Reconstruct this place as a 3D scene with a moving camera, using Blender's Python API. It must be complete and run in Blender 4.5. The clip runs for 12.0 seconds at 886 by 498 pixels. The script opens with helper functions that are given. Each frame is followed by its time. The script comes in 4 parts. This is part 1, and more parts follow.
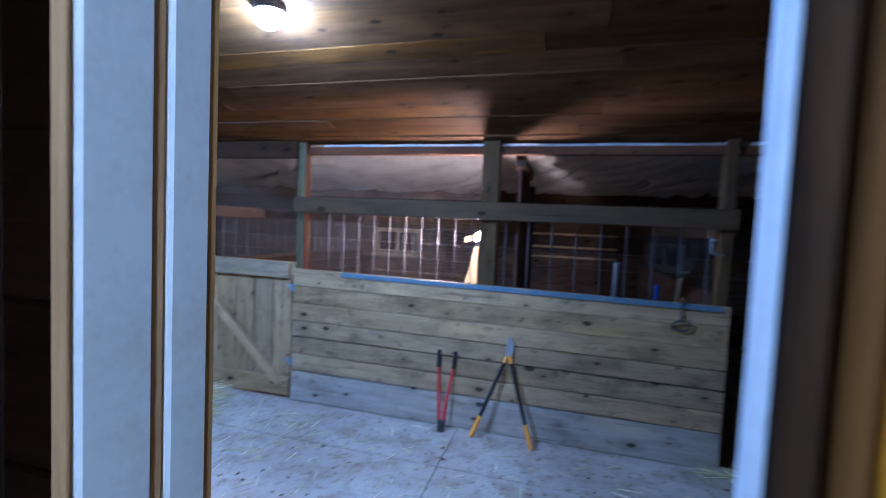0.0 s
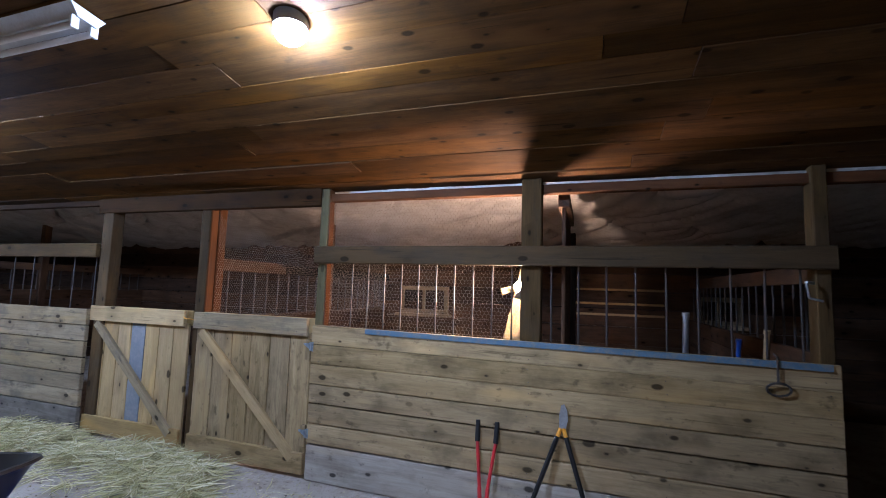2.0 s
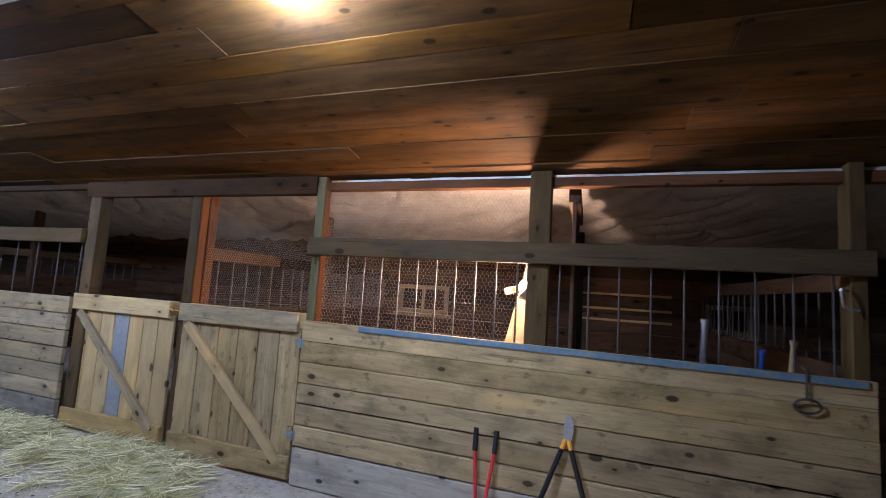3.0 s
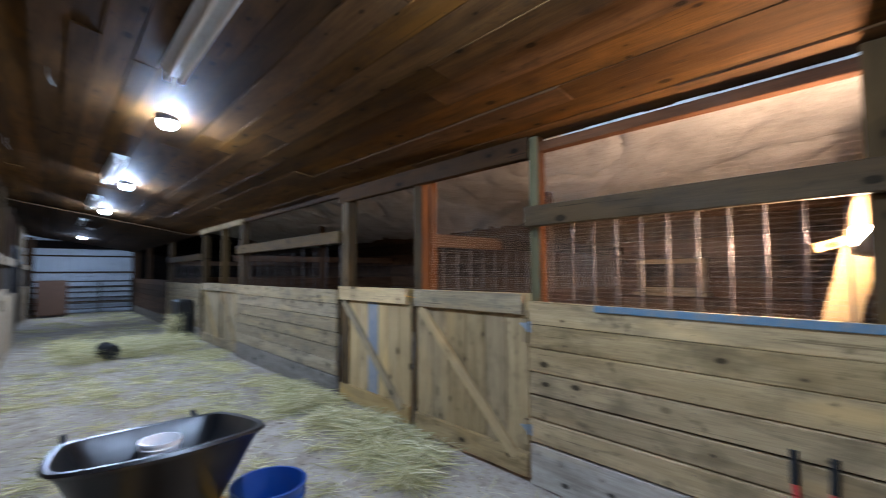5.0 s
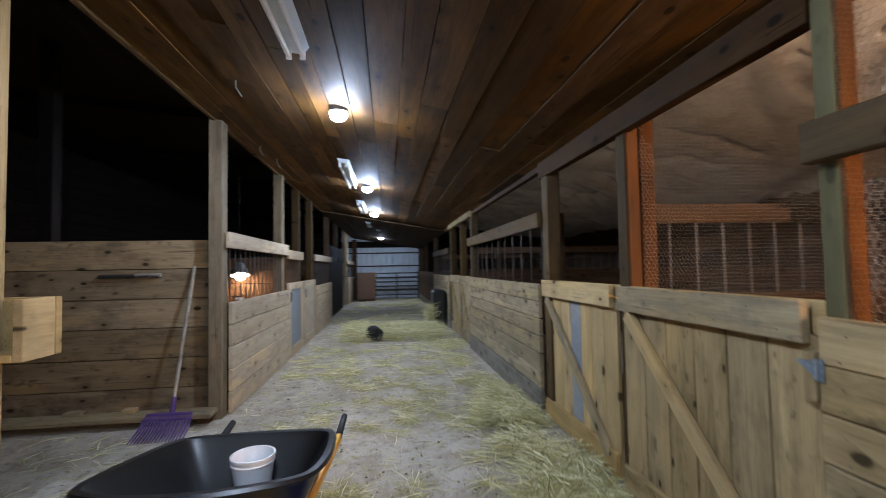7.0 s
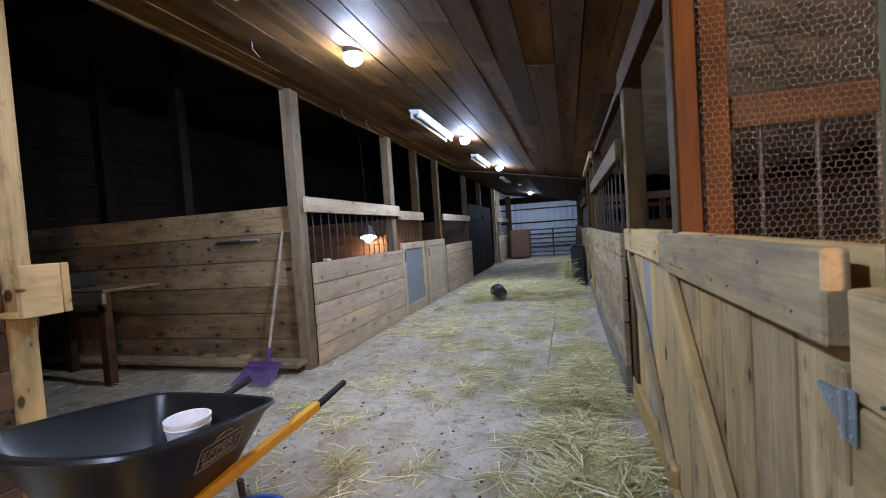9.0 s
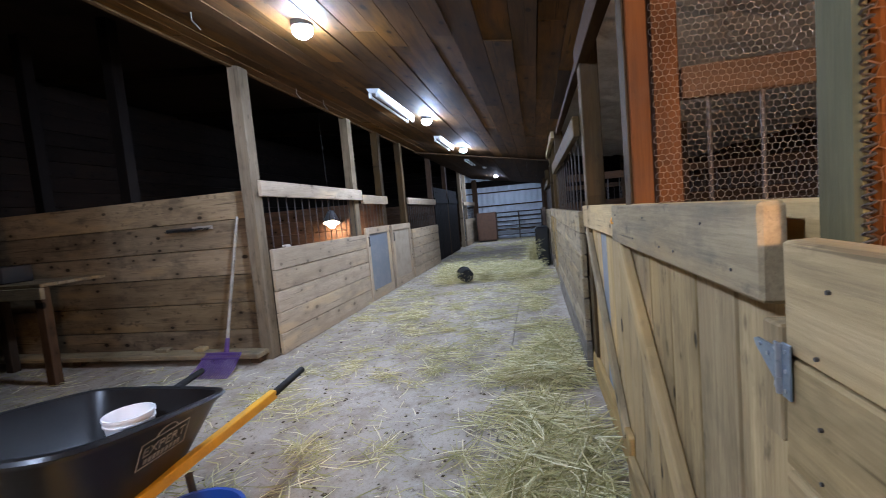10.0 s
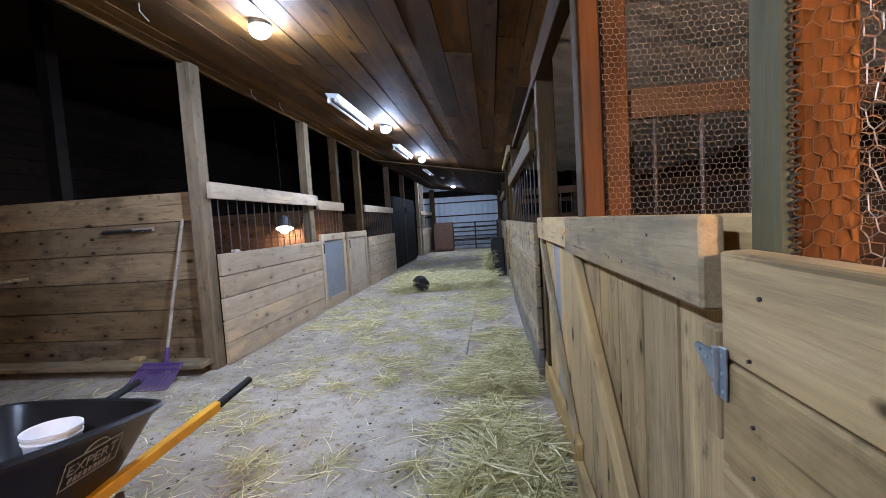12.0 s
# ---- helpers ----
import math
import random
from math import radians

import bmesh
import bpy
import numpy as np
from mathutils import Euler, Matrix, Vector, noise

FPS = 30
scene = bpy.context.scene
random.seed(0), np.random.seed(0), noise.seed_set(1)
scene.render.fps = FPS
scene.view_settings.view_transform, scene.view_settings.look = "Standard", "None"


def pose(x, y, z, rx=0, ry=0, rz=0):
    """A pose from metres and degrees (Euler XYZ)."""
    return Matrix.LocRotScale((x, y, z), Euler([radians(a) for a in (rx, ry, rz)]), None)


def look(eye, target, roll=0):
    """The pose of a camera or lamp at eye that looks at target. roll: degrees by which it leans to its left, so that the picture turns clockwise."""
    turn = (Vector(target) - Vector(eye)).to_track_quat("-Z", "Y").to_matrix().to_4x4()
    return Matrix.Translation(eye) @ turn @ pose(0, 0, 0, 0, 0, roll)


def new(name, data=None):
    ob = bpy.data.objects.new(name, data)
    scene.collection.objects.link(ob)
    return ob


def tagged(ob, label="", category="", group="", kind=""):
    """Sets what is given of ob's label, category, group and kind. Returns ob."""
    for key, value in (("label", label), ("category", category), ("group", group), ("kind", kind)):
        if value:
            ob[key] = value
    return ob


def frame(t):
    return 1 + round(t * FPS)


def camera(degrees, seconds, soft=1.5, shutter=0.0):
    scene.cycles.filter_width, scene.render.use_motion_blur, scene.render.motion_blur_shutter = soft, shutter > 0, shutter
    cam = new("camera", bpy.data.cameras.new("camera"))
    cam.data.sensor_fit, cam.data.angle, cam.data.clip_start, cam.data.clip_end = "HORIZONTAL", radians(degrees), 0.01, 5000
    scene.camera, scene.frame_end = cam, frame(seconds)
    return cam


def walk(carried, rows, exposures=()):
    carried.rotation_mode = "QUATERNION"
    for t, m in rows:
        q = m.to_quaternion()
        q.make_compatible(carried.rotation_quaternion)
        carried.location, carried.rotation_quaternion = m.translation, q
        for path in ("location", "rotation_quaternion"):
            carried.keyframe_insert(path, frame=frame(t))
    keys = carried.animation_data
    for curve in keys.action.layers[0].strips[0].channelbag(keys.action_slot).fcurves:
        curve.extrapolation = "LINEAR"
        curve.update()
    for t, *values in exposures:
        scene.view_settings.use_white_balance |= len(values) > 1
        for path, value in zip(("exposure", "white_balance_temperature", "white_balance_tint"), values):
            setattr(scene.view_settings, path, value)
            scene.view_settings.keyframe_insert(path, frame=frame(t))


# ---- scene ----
cam = camera(91.0, 12.0, soft=0.9, shutter=0.7)
PATH = [
    (0, (0.173, 0.368, 1.513), (-0.348, 2.296, 1.408), 2.6),
    (0.5, (0.121, 0.511, 1.475), (-0.609, 2.363, 1.276), 1.9),
    (1, (0.006, 0.614, 1.408), (-0.597, 2.516, 1.269), 1.4),
    (1.5, (0.012, 0.652, 1.435), (-0.563, 2.567, 1.451), 1.0),
    (2, (0.0, 0.691, 1.407), (-0.631, 2.58, 1.59), 1.8),
    (2.5, (-0.024, 0.795, 1.369), (-0.64, 2.687, 1.573), 2.8),
    (2.7, (-0.032, 0.826, 1.382), (-0.654, 2.716, 1.578), 3.2),
    (4.5, (-0.259, 1.198, 1.317), (-1.352, 2.87, 1.417), 2.1),
    (5, (-0.286, 1.289, 1.294), (-1.766, 2.631, 1.4), -0.4),
    (5.5, (-0.341, 1.456, 1.309), (-2.016, 2.545, 1.391), -1.1),
    (6, (-0.5, 1.655, 1.269), (-2.28, 2.565, 1.325), -1.4),
    (6.5, (-0.617, 1.937, 1.311), (-2.535, 2.502, 1.366), -1.9),
    (7, (-0.786, 2.235, 1.28), (-2.768, 2.488, 1.363), -1.1),
    (7.5, (-0.933, 2.638, 1.312), (-2.929, 2.581, 1.427), 1.7),
    (9.3, (-1.347, 3.196, 1.185), (-3.257, 2.611, 1.094), -4.6),
    (9.5, (-1.363, 3.201, 1.175), (-3.284, 2.659, 1.048), -5.4),
    (10, (-1.358, 3.219, 1.174), (-3.307, 2.797, 1.02), -5.1),
    (10.5, (-1.355, 3.217, 1.172), (-3.322, 2.887, 1.019), -4.2),
    (11, (-1.352, 3.213, 1.167), (-3.331, 2.963, 1.021), -3.5),
    (11.5, (-1.354, 3.213, 1.168), (-3.336, 2.98, 1.03), -3.5),
    (12, (-1.355, 3.214, 1.168), (-3.339, 2.992, 1.042), -3.5),
]
walk(cam, [(t, look(eye, target, roll)) for t, eye, target, roll in PATH],
     exposures=[(0, 0.3, 4150, 8), (0.5, 0.4, 4900, 9), (1.2, 0.25, 5500, 10), (2.0, 0.15, 5500, 11), (2.7, 0.32, 5700, 11), (4.5, 0.22, 5900, 5), (5.5, 0.15, 5850, 3),
                (6.0, 0.1, 5900, 3), (7.0, 0.0, 6600, 3), (7.7, 0.0, 6600, 4), (9.5, 0.32, 6250, 8), (12.0, 0.4, 6200, 8)])

# ---- world and light ----
world = bpy.data.worlds.new("night")
scene.world = world
world.use_nodes = True
world.node_tree.nodes["Background"].inputs[0].default_value = (0.010, 0.014, 0.024, 1)
world.node_tree.nodes["Background"].inputs[1].default_value = 0.12

BULB = 860.0          # LED globes over the aisle
HEAT = 2000.0         # heat lamps in the stalls
BULB_COLOUR = (0.78, 0.93, 1.30)
HEAT_COLOUR = (1.0, 0.63, 0.42)


# ---- materials ----
def nodes_of(name):
    m = bpy.data.materials.new(name)
    m.use_nodes = True
    nt = m.node_tree
    return m, nt, nt.nodes["Principled BSDF"]


def node(nt, kind, **inputs):
    n = nt.nodes.new(kind)
    for k, v in inputs.items():
        n.inputs[k.replace("_", " ")].default_value = v
    return n


def maths(nt, op, a, b):
    n = nt.nodes.new("ShaderNodeMath")
    n.operation = op
    for i, v in enumerate((a, b)):
        if isinstance(v, (int, float)):
            n.inputs[i].default_value = v
        else:
            nt.links.new(v, n.inputs[i])
    return n.outputs[0]


def blend(nt, fac, a, b, mode="MIX"):
    n = nt.nodes.new("ShaderNodeMix")
    n.data_type, n.blend_type = "RGBA", mode
    for sock, v in ((n.inputs[0], fac), (n.inputs[6], a), (n.inputs[7], b)):
        if isinstance(v, (int, float)):
            sock.default_value = v
        elif isinstance(v, tuple):
            sock.default_value = (*v, 1)
        else:
            nt.links.new(v, sock)
    return n.outputs[2]


def ramp(nt, src, lo, hi, out_lo=0.0, out_hi=1.0):
    n = nt.nodes.new("ShaderNodeMapRange")
    n.inputs[1].default_value, n.inputs[2].default_value = lo, hi
    n.inputs[3].default_value, n.inputs[4].default_value = out_lo, out_hi
    nt.links.new(src, n.inputs[0])
    return n.outputs[0]


def wood(name, light, dark, stain=(0.10, 0.09, 0.08), stains=0.5, knots=1.0, rough=0.75, island=False, vary=0.35):
    """Sawn timber with its grain along the object's own x."""
    m, nt, bsdf = nodes_of(name)
    L = nt.links.new
    co = nt.nodes.new("ShaderNodeTexCoord")
    rnd = nt.nodes.new("ShaderNodeNewGeometry").outputs["Random Per Island"] if island else nt.nodes.new("ShaderNodeObjectInfo").outputs["Random"]
    shift = nt.nodes.new("ShaderNodeCombineXYZ")
    for i, k in enumerate((37.0, 91.0, 53.0)):
        L(maths(nt, "MULTIPLY", rnd, k), shift.inputs[i])
    add = nt.nodes.new("ShaderNodeVectorMath")
    L(co.outputs["Object"], add.inputs[0])
    L(shift.outputs[0], add.inputs[1])

    def stretched(sx, sy, sz):
        v = nt.nodes.new("ShaderNodeVectorMath")
        v.operation = "MULTIPLY"
        L(add.outputs[0], v.inputs[0])
        v.inputs[1].default_value = (sx, sy, sz)
        return v.outputs[0]

    broad = node(nt, "ShaderNodeTexNoise", Scale=1.0, Detail=5.0, Roughness=0.6, Distortion=0.8)
    L(stretched(1.1, 9, 9), broad.inputs["Vector"])
    fine = node(nt, "ShaderNodeTexNoise", Scale=1.0, Detail=6.0, Roughness=0.7)
    L(stretched(6, 140, 140), fine.inputs["Vector"])
    blot = node(nt, "ShaderNodeTexNoise", Scale=1.0, Detail=4.0, Roughness=0.65)
    L(stretched(3.2, 5.5, 5.5), blot.inputs["Vector"])
    knot = node(nt, "ShaderNodeTexVoronoi", Scale=1.0, Randomness=1.0)
    knot.voronoi_dimensions = "2D"
    split, flat = nt.nodes.new("ShaderNodeSeparateXYZ"), nt.nodes.new("ShaderNodeCombineXYZ")
    L(add.outputs[0], split.inputs[0])
    L(maths(nt, "MULTIPLY", split.outputs[0], 3.8), flat.inputs[0])
    L(maths(nt, "MULTIPLY", split.outputs[1 if island else 2], 7.0), flat.inputs[1])
    L(flat.outputs[0], knot.inputs["Vector"])
    warp = maths(nt, "ADD", knot.outputs["Distance"], maths(nt, "MULTIPLY", blot.outputs[0], 0.16))
    some = nt.nodes.new("ShaderNodeSeparateColor")
    L(knot.outputs["Color"], some.inputs[0])
    size = ramp(nt, some.outputs[1], 0.0, 1.0, -0.035, 0.07)
    warp = maths(nt, "ADD", warp, size)
    chosen = ramp(nt, some.outputs[0], 0.54, 0.60)
    k = maths(nt, "MULTIPLY", ramp(nt, warp, 0.145, 0.195, 0.95 * knots, 0.0), chosen)
    halo = maths(nt, "MULTIPLY", ramp(nt, warp, 0.15, 0.50, 0.60 * knots, 0.0), ramp(nt, some.outputs[0], 0.60, 0.80))
    grain = ramp(nt, broad.outputs[0], 0.32, 0.68)
    col = blend(nt, grain, light, dark)
    col = blend(nt, maths(nt, "MULTIPLY", ramp(nt, fine.outputs[0], 0.42, 0.62), 0.28), col, tuple(c * 0.55 for c in dark))
    col = blend(nt, maths(nt, "MULTIPLY", ramp(nt, blot.outputs[0], 0.50, 0.70), min(1.0, stains * 0.9)), col, stain)
    streak = node(nt, "ShaderNodeTexNoise", Scale=1.0, Detail=5.0, Roughness=0.7, Distortion=0.6)
    L(stretched(2.4, 26, 26), streak.inputs["Vector"])
    col = blend(nt, maths(nt, "MULTIPLY", ramp(nt, streak.outputs[0], 0.52, 0.66), min(1.0, stains * 0.5)), col, tuple(c * 0.75 for c in stain))
    gold = node(nt, "ShaderNodeTexNoise", Scale=1.0, Detail=3.0, Roughness=0.5)
    L(stretched(1.3, 6.0, 6.0), gold.inputs["Vector"])
    col = blend(nt, ramp(nt, gold.outputs[0], 0.56, 0.70, 0.0, 0.55), col, tuple(min(1.0, c * k) for c, k in zip(light, (1.2, 1.08, 0.85))))
    col = blend(nt, halo, col, tuple(c * 0.50 for c in dark))
    col = blend(nt, k, col, tuple(c * 0.14 for c in dark))
    smudge = node(nt, "ShaderNodeTexNoise", Scale=1.0, Detail=5.0, Roughness=0.6, Distortion=0.1)
    L(stretched(9.0, 16.0, 16.0), smudge.inputs["Vector"])
    col = blend(nt, maths(nt, "MULTIPLY", ramp(nt, smudge.outputs[0], 0.60, 0.70), min(1.0, stains * 0.8)), col, tuple(c * 0.6 for c in stain))
    crack = node(nt, "ShaderNodeTexNoise", Scale=1.0, Detail=3.0, Roughness=0.5)
    L(stretched(1.6, 60, 60), crack.inputs["Vector"])
    col = blend(nt, ramp(nt, crack.outputs[0], 0.66, 0.72, 0.0, 0.7), col, tuple(c * 0.35 for c in dark))
    tone = ramp(nt, rnd, 0.0, 1.0, 1.0 - vary, 1.0 + vary * 0.5)
    hsv = node(nt, "ShaderNodeHueSaturation")
    L(tone, hsv.inputs["Value"])
    L(ramp(nt, maths(nt, "FRACT", maths(nt, "MULTIPLY", rnd, 7.3), 0), 0, 1, 0.93, 1.06), hsv.inputs["Saturation"])
    L(col, hsv.inputs["Color"])
    L(hsv.outputs[0], bsdf.inputs["Base Color"])
    bsdf.inputs["Roughness"].default_value = rough
    bsdf.inputs["Specular IOR Level"].default_value = 0.10
    bump = node(nt, "ShaderNodeBump", Strength=0.5, Distance=0.004)
    L(maths(nt, "ADD", maths(nt, "MULTIPLY", fine.outputs[0], 0.5), maths(nt, "SUBTRACT", broad.outputs[0], maths(nt, "MULTIPLY", k, 0.4))), bump.inputs["Height"])
    L(bump.outputs[0], bsdf.inputs["Normal"])
    return m


def plain(name, colour, rough=0.5, metal=0.0, grime=(0.08, 0.07, 0.06), dirt=0.3, scale=9.0, bump=0.15, spec=0.5):
    """Paint, plastic or metal with dust and scuffs at two scales."""
    m, nt, bsdf = nodes_of(name)
    L = nt.links.new
    co = nt.nodes.new("ShaderNodeTexCoord")
    a = node(nt, "ShaderNodeTexNoise", Scale=scale, Detail=6.0, Roughness=0.65)
    b = node(nt, "ShaderNodeTexNoise", Scale=scale * 11, Detail=4.0, Roughness=0.6)
    L(co.outputs["Object"], a.inputs["Vector"])
    L(co.outputs["Object"], b.inputs["Vector"])
    f = maths(nt, "MULTIPLY", ramp(nt, maths(nt, "ADD", maths(nt, "MULTIPLY", a.outputs[0], 0.7), maths(nt, "MULTIPLY", b.outputs[0], 0.3)), 0.46, 0.64), dirt)
    L(blend(nt, f, colour, grime), bsdf.inputs["Base Color"])
    L(ramp(nt, a.outputs[0], 0.3, 0.7, rough * 0.8, min(1, rough * 1.25)), bsdf.inputs["Roughness"])
    bsdf.inputs["Metallic"].default_value = metal
    bsdf.inputs["Specular IOR Level"].default_value = spec
    bp = node(nt, "ShaderNodeBump", Strength=bump, Distance=0.002)
    L(b.outputs[0], bp.inputs["Height"])
    L(bp.outputs[0], bsdf.inputs["Normal"])
    return m


def glow(name, colour, strength):
    m, nt, bsdf = nodes_of(name)
    bsdf.inputs["Base Color"].default_value = (0.9, 0.9, 0.88, 1)
    bsdf.inputs["Emission Color"].default_value = (*colour, 1)
    bsdf.inputs["Emission Strength"].default_value = strength
    return m


def concrete(name):
    m, nt, bsdf = nodes_of(name)
    L = nt.links.new
    co = nt.nodes.new("ShaderNodeTexCoord")
    big = node(nt, "ShaderNodeTexNoise", Scale=0.9, Detail=7.0, Roughness=0.62)
    mid = node(nt, "ShaderNodeTexNoise", Scale=5.5, Detail=7.0, Roughness=0.7)
    fine = node(nt, "ShaderNodeTexNoise", Scale=75.0, Detail=5.0, Roughness=0.7)
    geo = nt.nodes.new("ShaderNodeNewGeometry")
    for n in (big, mid, fine):
        L(geo.outputs["Position"], n.inputs["Vector"])
    col = blend(nt, ramp(nt, big.outputs[0], 0.36, 0.64), (0.52, 0.455, 0.375), (0.36, 0.30, 0.235))
    col = blend(nt, maths(nt, "MULTIPLY", ramp(nt, mid.outputs[0], 0.47, 0.66), 0.75), col, (0.24, 0.185, 0.12))
    speck = node(nt, "ShaderNodeTexNoise", Scale=22.0, Detail=6.0, Roughness=0.75)
    L(geo.outputs["Position"], speck.inputs["Vector"])
    col = blend(nt, ramp(nt, speck.outputs[0], 0.57, 0.65, 0.0, 0.8), col, (0.11, 0.085, 0.055))
    col = blend(nt, ramp(nt, speck.outputs[0], 0.30, 0.38, 0.6, 0.0), col, (0.62, 0.58, 0.50))
    col = blend(nt, maths(nt, "MULTIPLY", ramp(nt, fine.outputs[0], 0.52, 0.70), 0.6), col, (0.15, 0.12, 0.085))
    L(col, bsdf.inputs["Base Color"])
    bsdf.inputs["Roughness"].default_value = 0.9
    bsdf.inputs["Specular IOR Level"].default_value = 0.2
    bp = node(nt, "ShaderNodeBump", Strength=0.6, Distance=0.008)
    L(maths(nt, "ADD", mid.outputs[0], maths(nt, "MULTIPLY", fine.outputs[0], 0.35)), bp.inputs["Height"])
    L(bp.outputs[0], bsdf.inputs["Normal"])
    return m


def straw_material(name, a, b, c):
    m, nt, bsdf = nodes_of(name)
    rnd = nt.nodes.new("ShaderNodeNewGeometry").outputs["Random Per Island"]
    col = blend(nt, rnd, a, b)
    col = blend(nt, ramp(nt, maths(nt, "FRACT", maths(nt, "MULTIPLY", rnd, 13.7), 0), 0.6, 1.0), col, c)
    nt.links.new(col, bsdf.inputs["Base Color"])
    bsdf.inputs["Roughness"].default_value = 0.7
    bsdf.inputs["Specular IOR Level"].default_value = 0.3
    return m


PINE = wood("sawn_pine", (0.47, 0.34, 0.172), (0.31, 0.215, 0.100), stains=0.8, stain=(0.135, 0.10, 0.052), vary=0.18)
PINE_NEW = wood("fresh_pine", (0.58, 0.41, 0.19), (0.44, 0.295, 0.125), vary=0.2, stains=0.35, stain=(0.28, 0.20, 0.11))
PINE_GREY = wood("weathered_pine", (0.44, 0.345, 0.21), (0.28, 0.212, 0.122), vary=0.18, stains=0.8, stain=(0.15, 0.13, 0.10))
STALL_PINK = wood("dusty_pale_pine", (0.55, 0.435, 0.30), (0.43, 0.33, 0.22), vary=0.12, knots=0.55, stains=0.45, stain=(0.28, 0.22, 0.16))
POST = wood("post_timber", (0.105, 0.066, 0.027), (0.060, 0.037, 0.015), stains=0.65, stain=(0.06, 0.045, 0.03), knots=0.8)
OLIVE_POST = wood("olive_grey_post", (0.20, 0.18, 0.095), (0.14, 0.122, 0.062), stains=0.5, stain=(0.10, 0.085, 0.05), knots=0.6)
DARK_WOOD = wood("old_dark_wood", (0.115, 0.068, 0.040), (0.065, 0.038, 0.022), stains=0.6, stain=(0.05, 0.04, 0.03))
# near-black albedo stands in for the lack of light on these boards
BLACK_WOOD = wood("shade_black_boards", (0.017, 0.012, 0.009), (0.009, 0.0065, 0.005), stains=0.5, stain=(0.005, 0.004, 0.0035))
# red-brown timber tone with the heat lamp's orange light mixed in
LAMPLIT_STUD = wood("lamplit_red_stud", (0.160, 0.066, 0.023), (0.085, 0.033, 0.011), stains=0.6, stain=(0.085, 0.045, 0.027))
CEILING_WOOD = wood("ceiling_boards", (0.152, 0.073, 0.020), (0.064, 0.029, 0.008), knots=0.8, stains=0.6, stain=(0.055, 0.032, 0.018), island=True, vary=0.55)
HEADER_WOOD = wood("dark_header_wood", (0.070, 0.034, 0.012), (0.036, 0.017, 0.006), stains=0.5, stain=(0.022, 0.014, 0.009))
# blackest timber, coloured so that posts read as unlit silhouettes
SHADE_POST = wood("shade_black_post", (0.007, 0.005, 0.004), (0.004, 0.003, 0.0025), stains=0.3, stain=(0.003, 0.0025, 0.002))
LEFT_POST = wood("brown_grey_post", (0.34, 0.26, 0.165), (0.23, 0.172, 0.105), stains=0.6, stain=(0.13, 0.10, 0.065), knots=0.6)
CEILING_EDGE = wood("ceiling_edge_board", (0.15, 0.085, 0.035), (0.08, 0.043, 0.018), stains=0.5, stain=(0.05, 0.03, 0.018))
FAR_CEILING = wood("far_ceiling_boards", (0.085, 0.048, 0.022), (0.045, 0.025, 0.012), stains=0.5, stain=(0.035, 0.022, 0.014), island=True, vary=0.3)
CROSS_WOOD = wood("stained_brown_planks", (0.42, 0.305, 0.175), (0.27, 0.19, 0.107), stains=0.8, stain=(0.10, 0.075, 0.05), vary=0.4)
BASE_BOARD = wood("grey_base_board", (0.40, 0.36, 0.30), (0.30, 0.26, 0.21), stains=0.7, stain=(0.17, 0.145, 0.115))
CREAM_PAINT = plain("cream_paint", (0.82, 0.79, 0.70), 0.55, dirt=0.3, grime=(0.50, 0.42, 0.30), scale=9)
GROOVE_WOOD = wood("worn_brown_edge", (0.62, 0.37, 0.15), (0.44, 0.25, 0.09), stains=0.4, stain=(0.2, 0.12, 0.06), vary=0.1)
WHITE_PAINT = plain("white_paint", (0.72, 0.74, 0.76), 0.55, dirt=0.25, grime=(0.36, 0.35, 0.33), scale=6)
DOOR_STAIN = wood("stained_door", (0.20, 0.085, 0.006), (0.12, 0.045, 0.003), stains=0.1, stain=(0.1, 0.04, 0.003), rough=0.55, vary=0.1)
VARNISH = wood("varnished_pine", (0.66, 0.33, 0.03), (0.48, 0.21, 0.012), stains=0.1, rough=0.45, vary=0.1)
BLUE_PAINT = plain("worn_blue_paint", (0.085, 0.15, 0.205), 0.7, dirt=0.75, grime=(0.24, 0.21, 0.15), scale=14)
CONCRETE = concrete("dusty_concrete")
STEEL = plain("galvanised_steel", (0.50, 0.53, 0.56), 0.42, metal=0.9, dirt=0.3)
BLUE_STEEL = plain("zinc_hinge", (0.27, 0.33, 0.38), 0.45, metal=0.7, dirt=0.35, scale=30)
IRON = plain("dark_iron", (0.07, 0.065, 0.06), 0.55, metal=0.6, dirt=0.4, grime=(0.16, 0.09, 0.05))
RUST_WIRE = plain("rusty_wire", (0.19, 0.095, 0.045), 0.7, metal=0.2, dirt=0.4, grime=(0.05, 0.03, 0.02), scale=20)
WIRE = plain("mesh_wire", (0.42, 0.365, 0.30), 0.5, metal=0.4, dirt=0.35, grime=(0.25, 0.16, 0.09), scale=20)
BLACK_PLASTIC = plain("black_plastic", (0.006, 0.0065, 0.0075), 0.34, dirt=0.3, grime=(0.022, 0.021, 0.019), scale=5, bump=0.08)
BLACK_RUBBER = plain("black_rubber", (0.012, 0.012, 0.012), 0.75, dirt=0.2, grime=(0.03, 0.028, 0.025), spec=0.3)
YELLOW_PAINT = plain("yellow_handle_paint", (0.78, 0.40, 0.03), 0.4, dirt=0.25, grime=(0.30, 0.18, 0.06), scale=12)
WHITE_PLASTIC = plain("white_plastic", (0.82, 0.83, 0.84), 0.35, dirt=0.15, grime=(0.5, 0.47, 0.4))
BLUE_PLASTIC = plain("blue_plastic", (0.012, 0.055, 0.26), 0.35, dirt=0.2, grime=(0.08, 0.1, 0.16))
